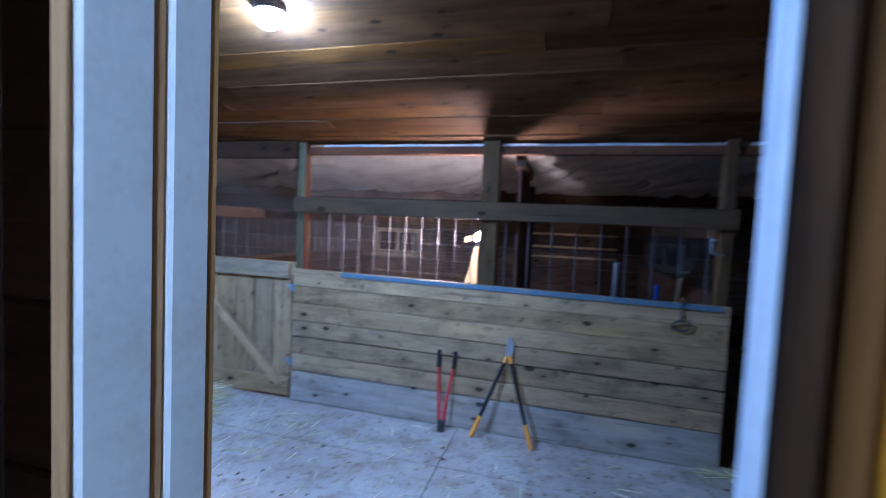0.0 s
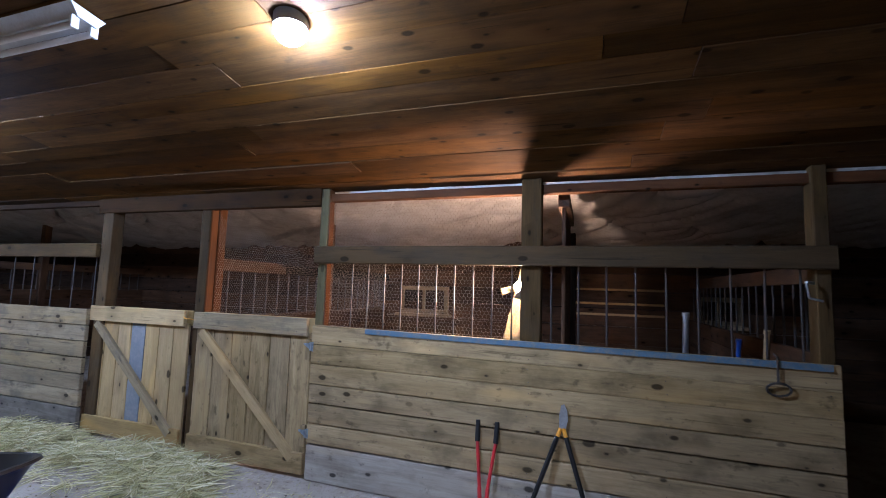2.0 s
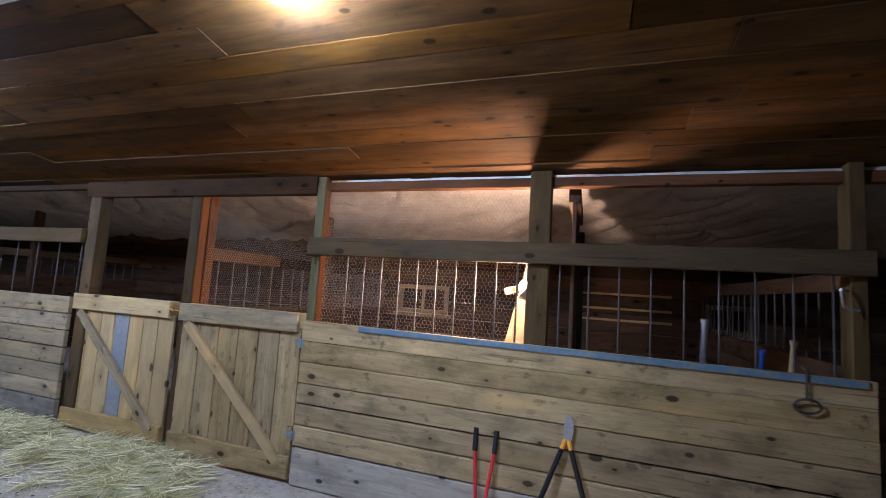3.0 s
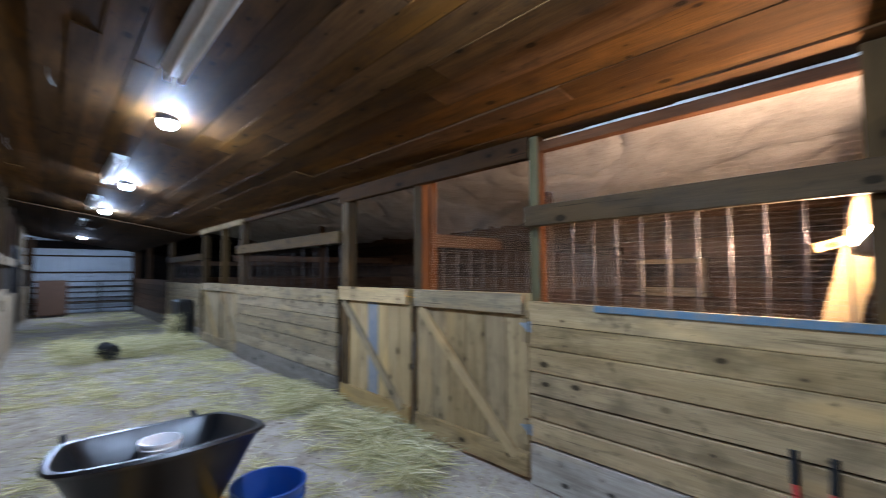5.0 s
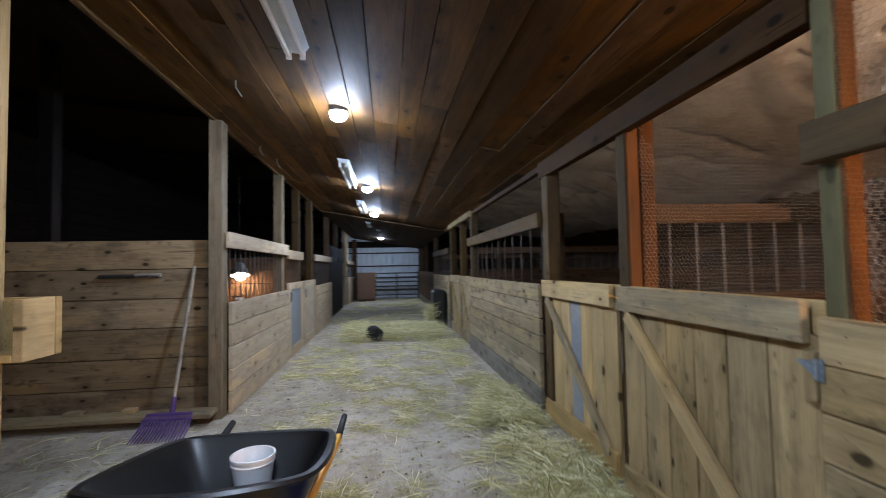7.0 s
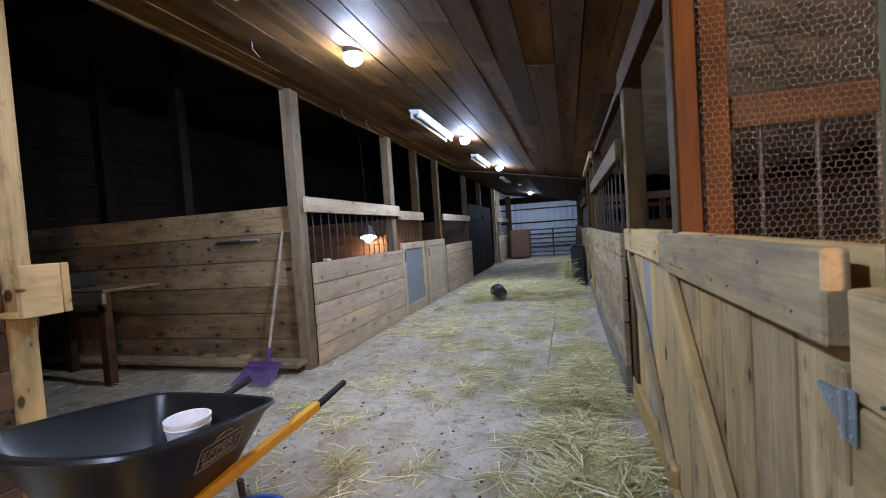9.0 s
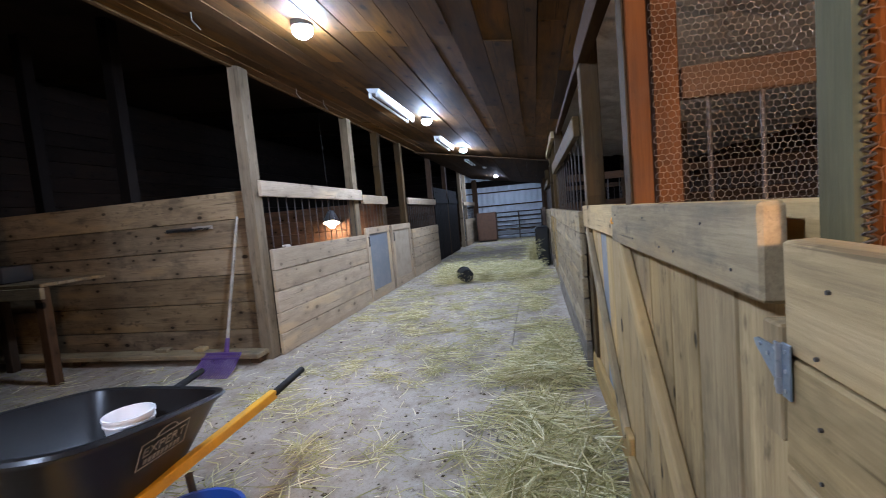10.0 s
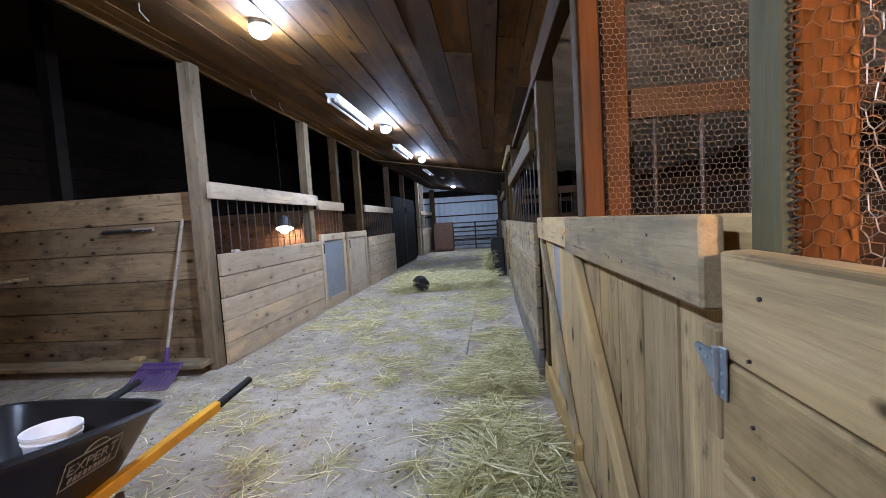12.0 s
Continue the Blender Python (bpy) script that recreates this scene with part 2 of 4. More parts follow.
PURPLE_PLASTIC = plain("purple_plastic", (0.085, 0.035, 0.17), 0.4, dirt=0.3, grime=(0.2, 0.17, 0.2))
RED_PAINT = plain("red_tool_paint", (0.52, 0.025, 0.03), 0.38, dirt=0.25)
ORANGE_GRIP = plain("orange_grip", (0.82, 0.36, 0.03), 0.5, dirt=0.2)
GREY_TEXT = plain("faded_print", (0.26, 0.24, 0.21), 0.6, dirt=0.4)
SHEET = plain("white_plastic_sheet", (0.58, 0.56, 0.52), 0.55, dirt=0.6, grime=(0.25, 0.21, 0.17), scale=2.5, bump=0.1)
METAL_WALL = plain("white_sheet_metal", (0.62, 0.68, 0.74), 0.45, metal=0.1, dirt=0.3, grime=(0.33, 0.33, 0.32), scale=2)
BLUE_GREY = plain("blue_grey_panel", (0.19, 0.205, 0.225), 0.7, dirt=0.6, grime=(0.36, 0.34, 0.32), scale=4)
TAN_PANEL = plain("tan_plywood", (0.42, 0.34, 0.24), 0.75, dirt=0.5, grime=(0.26, 0.2, 0.14), scale=5)
BROWN_PANEL = plain("brown_panel", (0.13, 0.065, 0.035), 0.6, dirt=0.4, grime=(0.07, 0.045, 0.03))
FIXTURE_WHITE = plain("fixture_enamel", (0.66, 0.70, 0.72), 0.4, dirt=0.35, grime=(0.36, 0.33, 0.28))
SOCKET_GREY = plain("grey_lamp_socket", (0.16, 0.16, 0.165), 0.6, dirt=0.3)
CLOTH = plain("pale_rag", (0.55, 0.50, 0.42), 0.9, dirt=0.4)
STRAW = straw_material("straw", (0.66, 0.58, 0.28), (0.30, 0.27, 0.10), (0.92, 0.84, 0.56))
BULB_GLOW = glow("led_globe", BULB_COLOUR, BULB)
TACK_GLOW = glow("tack_room_globe", (0.84, 0.94, 1.15), BULB * 1.0)
HEAT_GLOW = glow("heat_bulb", HEAT_COLOUR, HEAT)
SMALL_HEAT_GLOW = glow("small_heat_bulb", HEAT_COLOUR, HEAT * 0.12)
FRONT_GLASS, NT, FB = nodes_of("window_glass")
FB.inputs["Transmission Weight"].default_value = 1.0
FB.inputs["Roughness"].default_value = 0.08


# ---- mesh helpers ----
RNG = random.Random(7)


def box(bm, x0, x1, y0, y1, z0, z1, bevel=0.0):
    made = bmesh.ops.create_cube(bm, size=1.0)["verts"]
    for v in made:
        v.co = Vector(((x0 + x1) / 2 + v.co.x * (x1 - x0), (y0 + y1) / 2 + v.co.y * (y1 - y0), (z0 + z1) / 2 + v.co.z * (z1 - z0)))
    if bevel:
        es = list({e for v in made for e in v.link_edges})
        bmesh.ops.bevel(bm, geom=es, offset=bevel, segments=1, affect="EDGES")
    return made


def tube(bm, a, b, r, r2=None, n=10, caps=True):
    a, b = Vector(a), Vector(b)
    m = Matrix.Translation((a + b) / 2) @ (b - a).to_track_quat("Z", "Y").to_matrix().to_4x4()
    return bmesh.ops.create_cone(bm, cap_ends=caps, segments=n, radius1=r, radius2=r if r2 is None else r2, depth=(b - a).length, matrix=m)["verts"]


def lathe(bm, profile, n=28, centre=(0, 0, 0)):
    """Turns (radius, height) pairs round the upright through centre."""
    rings = []
    for r, z in profile:
        rings.append([bm.verts.new((centre[0] + r * math.cos(i * math.tau / n), centre[1] + r * math.sin(i * math.tau / n), centre[2] + z)) for i in range(n)])
    for p, q in zip(rings, rings[1:]):
        for i in range(n):
            bm.faces.new((p[i], p[(i + 1) % n], q[(i + 1) % n], q[i]))
    for ring, flip in ((rings[0], True), (rings[-1], False)):
        bm.faces.new(ring[::-1] if flip else ring)


def finish(name, bm, material, smooth=False):
    bmesh.ops.recalc_face_normals(bm, faces=bm.faces)
    me = bpy.data.meshes.new(name)
    bm.to_mesh(me)
    bm.free()
    me.materials.append(material)
    if smooth:
        me.shade_smooth()
        me.set_sharp_from_angle(angle=radians(40))
    return me


def part(name, bm, material, parent=None, label="", smooth=False):
    ob = new(name, finish(name, bm, material, smooth))
    if parent:
        ob.parent = parent
    if label:
        tagged(ob, label)
    return ob


def base(name, label, category, group="", kind="", at=None):
    ob = new(name)
    if at is not None:
        ob.matrix_basis = at
    return tagged(ob, label, category, group, kind)


def timber(name, a, b, up, width, thick, material, parent=None, bevel=0.004, wander=0.0):
    """A sawn board from a to b: width across `up`, thick through it. Its own x runs along the grain."""
    a, b, up = Vector(a), Vector(b), Vector(up)
    x = (b - a).normalized()
    z = (up - x * up.dot(x)).normalized()
    y = z.cross(x)
    n = (b - a).length
    bm = bmesh.new()
    box(bm, -n / 2, n / 2, -thick / 2, thick / 2, -width / 2, width / 2, bevel)
    if wander:
        for v in bm.verts:
            v.co.z += RNG.uniform(-wander, wander)
            v.co.y += RNG.uniform(-wander, wander)
    ob = part(name, bm, material, parent)
    ob.matrix_basis = Matrix.Translation((a + b) / 2) @ Matrix((x, y, z)).transposed().to_4x4()
    return ob


def along_x(name, x0, x1, y0, y1, z0, z1, material, parent=None, bevel=0.004, wander=0.0):
    return timber(name, (x0, (y0 + y1) / 2, (z0 + z1) / 2), (x1, (y0 + y1) / 2, (z0 + z1) / 2), (0, 0, 1), z1 - z0, y1 - y0, material, parent, bevel, wander)


def along_y(name, x0, x1, y0, y1, z0, z1, material, parent=None, bevel=0.004, wander=0.0):
    return timber(name, ((x0 + x1) / 2, y0, (z0 + z1) / 2), ((x0 + x1) / 2, y1, (z0 + z1) / 2), (0, 0, 1), z1 - z0, x1 - x0, material, parent, bevel, wander)


def upright(name, x0, x1, y0, y1, z0, z1, material, parent=None, bevel=0.005, wander=0.0):
    return timber(name, ((x0 + x1) / 2, (y0 + y1) / 2, z0), ((x0 + x1) / 2, (y0 + y1) / 2, z1), (1, 0, 0), x1 - x0, y1 - y0, material, parent, bevel, wander)


def roof_z(y):
    """Underside of the aisle's ceiling, which falls towards the right-hand stalls."""
    return 2.635 - 0.172 * (y - 0.75)


# ---- the large structure ----
floor = base("floor", "dusty concrete barn floor with scattered straw", "floor", kind="structure")
for i, (x0, x1, y0, y1) in enumerate(((-20.5, -9.3, -4.0, 2.947), (-9.29, -0.502, -4.0, 2.947), (-0.498, 6.0, -4.0, 2.947),
                                      (-20.5, -9.3, 2.953, 8.0), (-9.29, -0.502, 2.953, 8.0), (-0.498, 6.0, 2.953, 8.0))):
    bm = bmesh.new()
    box(bm, x0, x1, y0, y1, -0.2, 0.0, 0.004)
    part("slab", bm, CONCRETE, floor)
bm = bmesh.new()
box(bm, -40, 40, -40, 40, -0.3, -0.21)
tagged(part("ground", bm, CONCRETE), "bare dark ground beneath the barn floor", "ground", kind="structure")

# aisle ceiling: uneven boards along the aisle on a slope, with open joints
bm = bmesh.new()
y = 0.74
while y < 3.60:
    w = RNG.uniform(0.115, 0.185)
    x = -10.9 - RNG.uniform(0, 0.5)
    while x < 5.2:
        n = RNG.uniform(1.6, 4.6)
        dz, skew = RNG.uniform(-0.004, 0.003), RNG.uniform(-0.004, 0.004)
        gap = RNG.choice((0.0015, 0.002, 0.003, 0.006))
        vs = box(bm, x + 0.002, min(x + n, 5.2) - 0.002, y + 0.001, y + w - gap, 0.0, 0.022)
        for v in vs:
            v.co.z += roof_z(v.co.y) + dz + (skew if v.co.x > x + n / 2 else 0.0) + RNG.uniform(-0.0015, 0.0015)
            v.co.y += RNG.uniform(-0.0012, 0.0012)
        x += n
    y += w
tagged(part("ceiling", bm, CEILING_WOOD), "brown wooden board ceiling sloping over the aisle", "ceiling", kind="structure")
# unseen near-black sheet added above the boards, showing through the open joints
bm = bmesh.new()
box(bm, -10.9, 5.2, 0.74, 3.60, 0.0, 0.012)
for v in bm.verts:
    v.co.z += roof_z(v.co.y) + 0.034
tagged(part("ceiling_back", bm, BLACK_WOOD), "near-black sheet added behind the ceiling board joints", "ceiling", kind="structure")
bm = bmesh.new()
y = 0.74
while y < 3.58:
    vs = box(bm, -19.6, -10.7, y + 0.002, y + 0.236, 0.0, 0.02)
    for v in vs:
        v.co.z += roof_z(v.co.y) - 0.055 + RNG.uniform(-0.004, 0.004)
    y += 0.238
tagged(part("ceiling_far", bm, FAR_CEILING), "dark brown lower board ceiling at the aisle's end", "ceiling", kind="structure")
# roof deck and rafters carry the dark of the unlit roof space in their colour
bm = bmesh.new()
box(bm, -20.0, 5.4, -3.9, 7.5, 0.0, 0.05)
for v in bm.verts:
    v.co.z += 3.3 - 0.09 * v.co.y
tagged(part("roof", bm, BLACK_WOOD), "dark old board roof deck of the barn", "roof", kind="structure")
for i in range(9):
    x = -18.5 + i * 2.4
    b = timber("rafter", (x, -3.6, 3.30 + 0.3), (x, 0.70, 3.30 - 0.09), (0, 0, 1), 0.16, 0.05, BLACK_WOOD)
    tagged(b, "wooden roof rafter overhead, shade in its near-black", "rafter", "roof rafters", "structure")


def board_wall(name, label, a, b, z0, z1, thick, rows, material, wander=0.002, first=None, fall=1.0):
    """A wall of level boards from a to b, each board a piece of its own."""
    wall = base(name, label, "wall", kind="structure")
    a, b = Vector((*a, 0)), Vector((*b, 0))
    side = Vector((0, 0, 1)).cross((b - a).normalized()) * thick / 2
    cuts = [z0 + (z1 - z0) * k / rows for k in range(rows + 1)]
    if first:
        cuts = [z0] + [z0 + first + (z1 - z0 - first) * k / (rows - 1) for k in range(rows)]
    for k in range(rows):
        g = 0.013 if first and k in (0, 3) else RNG.uniform(0.003, 0.009)
        zc = (cuts[k] + cuts[k + 1]) / 2
        m = BASE_BOARD if first and k == 0 else material
        timber("board", a + side + Vector((0, 0, zc)), b + side + Vector((0, 0, z0 + (zc - z0) * fall)), (0, 0, 1), cuts[k + 1] - cuts[k] - g, thick - RNG.uniform(0, 0.006), m, wall, 0.005, wander)
    return wall


board_wall("wall_north", "dark brown board outer wall behind the stalls", (5.2, 7.25), (-19.6, 7.25), 0, 2.9, 0.05, 12, DARK_WOOD)
# side bay's gloom is put into this wall's colour
board_wall("wall_south", "board outer wall behind the side bay, shade in its near-black", (-19.6, -3.55), (5.2, -3.55), 0, 3.55, 0.05, 16, BLACK_WOOD)
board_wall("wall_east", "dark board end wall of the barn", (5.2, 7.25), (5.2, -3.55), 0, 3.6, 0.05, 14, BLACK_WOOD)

# far end: white corrugated sheet metal
wall_west = base("wall_west", "white ribbed sheet-metal end wall with wooden girts", "wall", kind="structure")
bm = bmesh.new()
ys = [0.30 + 0.06 * i for i in range(58)]
prof = [0.0, 0.0, 0.018, 0.018]
cols = [(bm.verts.new((-19.60 + prof[i % 4], yy, 0.0)), bm.verts.new((-19.60 + prof[i % 4], yy, 3.6))) for i, yy in enumerate(ys)]
for p, q in zip(cols, cols[1:]):
    bm.faces.new((p[0], q[0], q[1], p[1]))
box(bm, -19.66, -19.62, 0.3, 3.75, 0, 3.6)
part("sheet_metal", bm, METAL_WALL, wall_west)
# near-black boards stand in for the dark either side of the metal
for y0, y1 in ((-3.6, 0.295), (3.755, 7.3)):
    for k in range(14):
        along_y("board", -19.66, -19.60, y0, y1, 0.255 * k, 0.255 * k + 0.25, BLACK_WOOD, wall_west)
for z in (0.35, 0.85, 1.35, 1.9):
    along_y("girt", -19.57, -19.535, 0.4, 3.7, z, z + 0.05, POST, wall_west)
along_y("header_board", -19.5, -19.44, 0.3, 7.2, 2.16, 2.42, BLACK_WOOD, wall_west)
upright("jamb_post", -19.55, -19.40, 3.55, 3.75, 0, 2.5, DARK_WOOD, wall_west)
upright("jamb_post", -19.55, -19.40, 0.75, 0.95, 0, 2.5, DARK_WOOD, wall_west)


# ---- the right-hand stalls ----
def stall_front(x0, x1, top, first, material, cap=None, label="pale knotty plank stall wall with gaps between the boards", fall=1.0):
    wall = board_wall("stall_wall", label, (x0, 3.50), (x1, 3.50), 0.0, top, 0.04, 7, material, 0.002, first, fall)
    tagged(wall, category="stall wall")
    # added unseen sheet: keeps stall light from showing through the board joints
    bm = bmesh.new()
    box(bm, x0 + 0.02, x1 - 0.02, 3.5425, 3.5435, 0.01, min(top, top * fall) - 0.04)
    part("liner", bm, BLACK_WOOD, wall, "near-black sheet added to keep the joints dark")
    if cap:
        za, zb = (top * (1 + (fall - 1) * (c - x0) / (x1 - x0)) - 0.018 for c in cap)
        timber("painted_edge", (cap[0], 3.4935, za), (cap[1], 3.4935, zb), (0, 0, 1), 0.036, 0.009, BLUE_PAINT, wall, 0.002, 0.001)
    return wall


stall_front(-1.945, 1.24, 1.112, 0.26, PINE, (-1.50, 1.20), "pale knotty plank stall wall with a blue-painted top edge", 0.97)
stall_front(-7.60, -4.375, 1.12, 0.24, PINE_GREY)
stall_front(-13.0, -9.85, 1.10, 0.24, PINE_GREY)
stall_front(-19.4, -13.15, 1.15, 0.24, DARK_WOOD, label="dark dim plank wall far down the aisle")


def front_post(x0, x1, y0, y1, z1, material, label):
    p = upright("stall_post", x0, x1, y0, y1, 0.0, z1, material)
    return tagged(p, label, "post", "stall front posts", "structure")


TOPZ = 2.15
for x0, x1, m, lab in ((-0.415, -0.285, POST, "dark square timber post in the stall front"),
                       (1.165, 1.235, POST, "square timber post at the end of the stall front"), (-4.345, -4.215, POST, "greyish timber post beside the stall gate"),
                       (-7.60, -7.48, POST, "greyish timber post beside narrow stall doors"), (-8.60, -8.52, POST, "thin timber post between narrow stall doors"),
                       (-9.84, -9.72, POST, "greyish timber post beside narrow stall doors"), (-13.1, -12.98, POST, "dim timber post far down the aisle"),
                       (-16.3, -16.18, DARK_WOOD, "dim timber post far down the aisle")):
    front_post(x0, x1, 3.545, 3.655, TOPZ, m, lab)
# each post's front is coloured greyish, its side orange for the heat lamp's light
front_post(-3.165, -3.066, 3.5665, 3.5755, TOPZ, POST, "slim greyish timber post between two gates")
front_post(-3.16, -3.06, 3.577, 3.648, TOPZ, LAMPLIT_STUD, "timber stud between two gates, lamplight in its red-brown")
front_post(-3.16, -3.062, 3.662, 3.745, TOPZ, LAMPLIT_STUD, "timber stud between two gates, lamplight in its red-brown")
front_post(-1.955, -1.888, 3.545, 3.559, TOPZ, OLIVE_POST, "greyish timber post at the stall corner")
front_post(-1.953, -1.887, 3.561, 3.626, TOPZ, LAMPLIT_STUD, "orange-brown stud lit by the heat lamp and tinted for it")


def rail(x0, x1, z0, z1, material=POST, label="greyish horizontal timber rail across the stall front"):
    r = along_x("rail", x0, x1, 3.495, 3.54, z0, z1, material, None, 0.005, 0.001)
    return tagged(r, label, "rail", "stall front rails", "structure")


rail(-1.965, 1.25, 1.572, 1.70)
rail(-7.62, -4.33, 1.60, 1.73)
rail(-12.95, -9.85, 1.57, 1.69)
rail(-9.86, -7.42, 2.06, 2.15, PINE, "pale board nailed over narrow stall doors")
for x0, x1, y0, y1, z0, z1, m, lab in ((-1.93, 4.9, 3.575, 3.64, 2.055, 2.115, LAMPLIT_STUD, "thin header under the ceiling, lamplight in its orange-brown"),
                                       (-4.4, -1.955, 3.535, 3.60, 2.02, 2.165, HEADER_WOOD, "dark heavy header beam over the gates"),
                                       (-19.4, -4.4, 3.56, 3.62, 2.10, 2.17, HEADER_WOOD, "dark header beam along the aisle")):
    h = along_x("header", x0, x1, y0, y1, z0, z1, m)
    tagged(h, lab, "beam", kind="structure")
bm = bmesh.new()
for i in range(40):
    x = -1.75 + i * 0.165
    box(bm, x, x + 0.167, 3.60 + RNG.uniform(-0.006, 0.006), 3.605, 2.120, 2.132 + RNG.uniform(0, 0.006))
tagged(part("plastic_edge", bm, SHEET), "torn white plastic edge along the header gap", "plastic sheet", kind="structure")


FRONT_PROUD = -0.033   # wall boards stand this far in front of a gate


def hinge(x, z, parent):
    """A tee hinge bridging the gate and the wall, packed out flush with the wall."""
    upright("packing", x - 0.040, x + 0.002, -0.033, -0.0005, z - 0.10, z + 0.05, PINE, parent, 0.003)
    y = FRONT_PROUD
    bm = bmesh.new()
    box(bm, x + 0.017, x + 0.034, y - 0.006, y - 0.003, z - 0.034, z + 0.034, 0.0008)
    box(bm, x - 0.002, x + 0.011, y - 0.006, y - 0.003, z - 0.030, z + 0.030, 0.0008)
    h = part("hinge", bm, BLUE_STEEL, parent, "zinc tee hinge")
    bm = bmesh.new()
    outline = ((0.0, -0.020), (0.0, 0.022), (-0.044, 0.022), (-0.052, 0.018), (-0.048, 0.011))
    front = [bm.verts.new((x + a, y - 0.0055, z + b)) for a, b in outline]
    back = [bm.verts.new((x + a, y - 0.002, z + b)) for a, b in outline]
    bm.faces.new(front)
    bm.faces.new(back[::-1])
    for i in range(len(outline)):
        j = (i + 1) % len(outline)
        bm.faces.new((front[i], back[i], back[j], front[j]))
    part("strap", bm, BLUE_STEEL, h)
    for k in range(3):
        bm = bmesh.new()
        tube(bm, (x + 0.014, y - 0.007, z - 0.031 + k * 0.021), (x + 0.014, y - 0.007, z - 0.011 + k * 0.021), 0.0042, n=10)
        part("knuckle", bm, STEEL, h, smooth=True)
    for dx, dz in ((0.026, 0.024), (0.026, 0.0), (0.026, -0.024), (0.004, 0.022), (0.004, -0.022), (-0.014, 0.010), (-0.034, 0.016)):
        bm = bmesh.new()
        tube(bm, (x + dx, y - 0.0075, z + dz), (x + dx, y - 0.004, z + dz), 0.0028, n=8)
        part("screw", bm, STEEL, h)


def plank_gate(w, h, boards, material, top_material, label, at, brace=PINE_NEW, hinges=True):
    """A ledged gate; its own x runs from 0 to w, its face towards -y."""
    g = base("stall_gate", label, "gate", "stall gates", at=at)
    step = w / boards
    for i in range(boards):
        m = BLUE_GREY if (material is PINE_NEW and i == 3) else material
        upright("board", i * step + 0.003, (i + 1) * step - 0.003, 0.0, 0.024, 0.0, h - 0.11 + RNG.uniform(-0.004, 0.004), m, g, 0.003, 0.001)
    along_x("top_rail", -0.01, w - 0.022, -0.036, -0.001, h - 0.135, h, top_material, g, 0.005, 0.0015)
    along_x("back_rail", 0.02, w + 0.008, 0.026, 0.064, h - 0.13, h - 0.002, PINE_NEW, g, 0.004)
    along_x("bottom_rail", 0.0, w, -0.030, -0.001, 0.0, 0.15, material, g, 0.005, 0.0015)
    timber("brace", (0.07, -0.017, h - 0.15), (w - 0.10, -0.017, 0.10), (0.8, 0, 1), 0.075, 0.03, brace, g, 0.004)
    if hinges:
        hinge(w + 0.012, h - 0.202, g)
        hinge(w + 0.009, 0.30, g)
    return g


plank_gate(1.115, 1.125, 6, PINE, PINE_GREY, "closed plank stall gate with a diagonal brace", pose(-3.085, 3.536, 0.03, 0, 0, 0.0))
plank_gate(1.155, 1.125, 7, PINE_NEW, PINE_NEW, "closed yellow-brown plank gate with a grey strip", pose(-4.365, 3.566, 0.03), PINE_GREY, False)
for x in (-8.53, -9.72):
    plank_gate(0.93 if x > -9 else 1.11, 1.09, 5, PINE_GREY, PINE_GREY, "narrow closed greyish plank stall door", pose(x, 3.55, 0.03), PINE, False)
# orange twine that ties a gate to its post
bm = bmesh.new()
pts = [(-3.23, 3.525, 1.105), (-3.18, 3.51, 1.09), (-3.14, 3.505, 1.095), (-3.10, 3.52, 1.085), (-3.07, 3.495, 1.09)]
for a, b in zip(pts, pts[1:]):
    tube(bm, a, b, 0.004, n=6)
tagged(part("gate_twine", bm, ORANGE_GRIP), "loop of orange twine tying the gate", "twine")


def bars(xs, y, z0, z1, parent, r=0.006, material=IRON):
    for x in xs:
        bm = bmesh.new()
        tube(bm, (x, y, z0), (x, y, z1), r, n=8)
        part("bar", bm, material, parent)


def grille(label, xs, z0, z1, y=3.56, material=IRON):
    g = base("stall_grille", label, "stall bars", "stall grilles")
    bars(xs, y, z0, z1, g, material=material)
    return g


grille("thin upright iron bars over a stall wall", [-1.66 + 0.132 * i for i in range(10)], 1.07, 1.60)
grille("thin upright iron bars over a stall wall", [-0.22 + 0.165 * i for i in range(9)], 1.07, 1.60)
grille("thin upright iron bars over a stall wall", [-7.40 + 0.30 * i for i in range(11)], 1.11, 1.64)
grille("thin upright iron bars over a stall wall", [-12.8 + 0.25 * i for i in range(12)], 1.09, 1.60)


def hex_net(name, label, origin, u, v, width, height, cell, material, bulge=0.01, seed=3):
    """Hexagonal wire netting: thin three-sided wires, slightly out of plane."""
    rng = random.Random(seed)
    o, u, v = Vector(origin), Vector(u).normalized(), Vector(v).normalized()
    n = u.cross(v)
    sx, sy = cell, cell * 0.86
    pts, seen_edges, verts, faces = {}, set(), [], []
    w3 = 0.0008

    def key(x, y):
        return (round(x / (sx * 0.01)), round(y / (sy * 0.01)))

    def point(x, y):
        k = key(x, y)
        if k not in pts:
            pts[k] = o + u * (x + rng.uniform(-1, 1) * cell * 0.09) + v * (y + rng.uniform(-1, 1) * cell * 0.09) + n * (bulge * math.sin(x * 7 + y * 4) + rng.uniform(-0.003, 0.003))
        return k

    rows, cols = int(height / sy) + 1, int(width / sx) + 1
    for j in range(rows):
        for i in range(cols):
            cx, cy = (i + 0.5 * (j % 2)) * sx, j * sy
            ring = [(0, sy * 0.62), (sx / 2, sy * 0.38), (sx / 2, -sy * 0.38), (0, -sy * 0.62), (-sx / 2, -sy * 0.38), (-sx / 2, sy * 0.38)]
            ks = [point(round(cx + a, 5), round(cy + b, 5)) for a, b in ring]
            for a, b in zip(ks, ks[1:] + ks[:1]):
                seen_edges.add((min(a, b), max(a, b)))
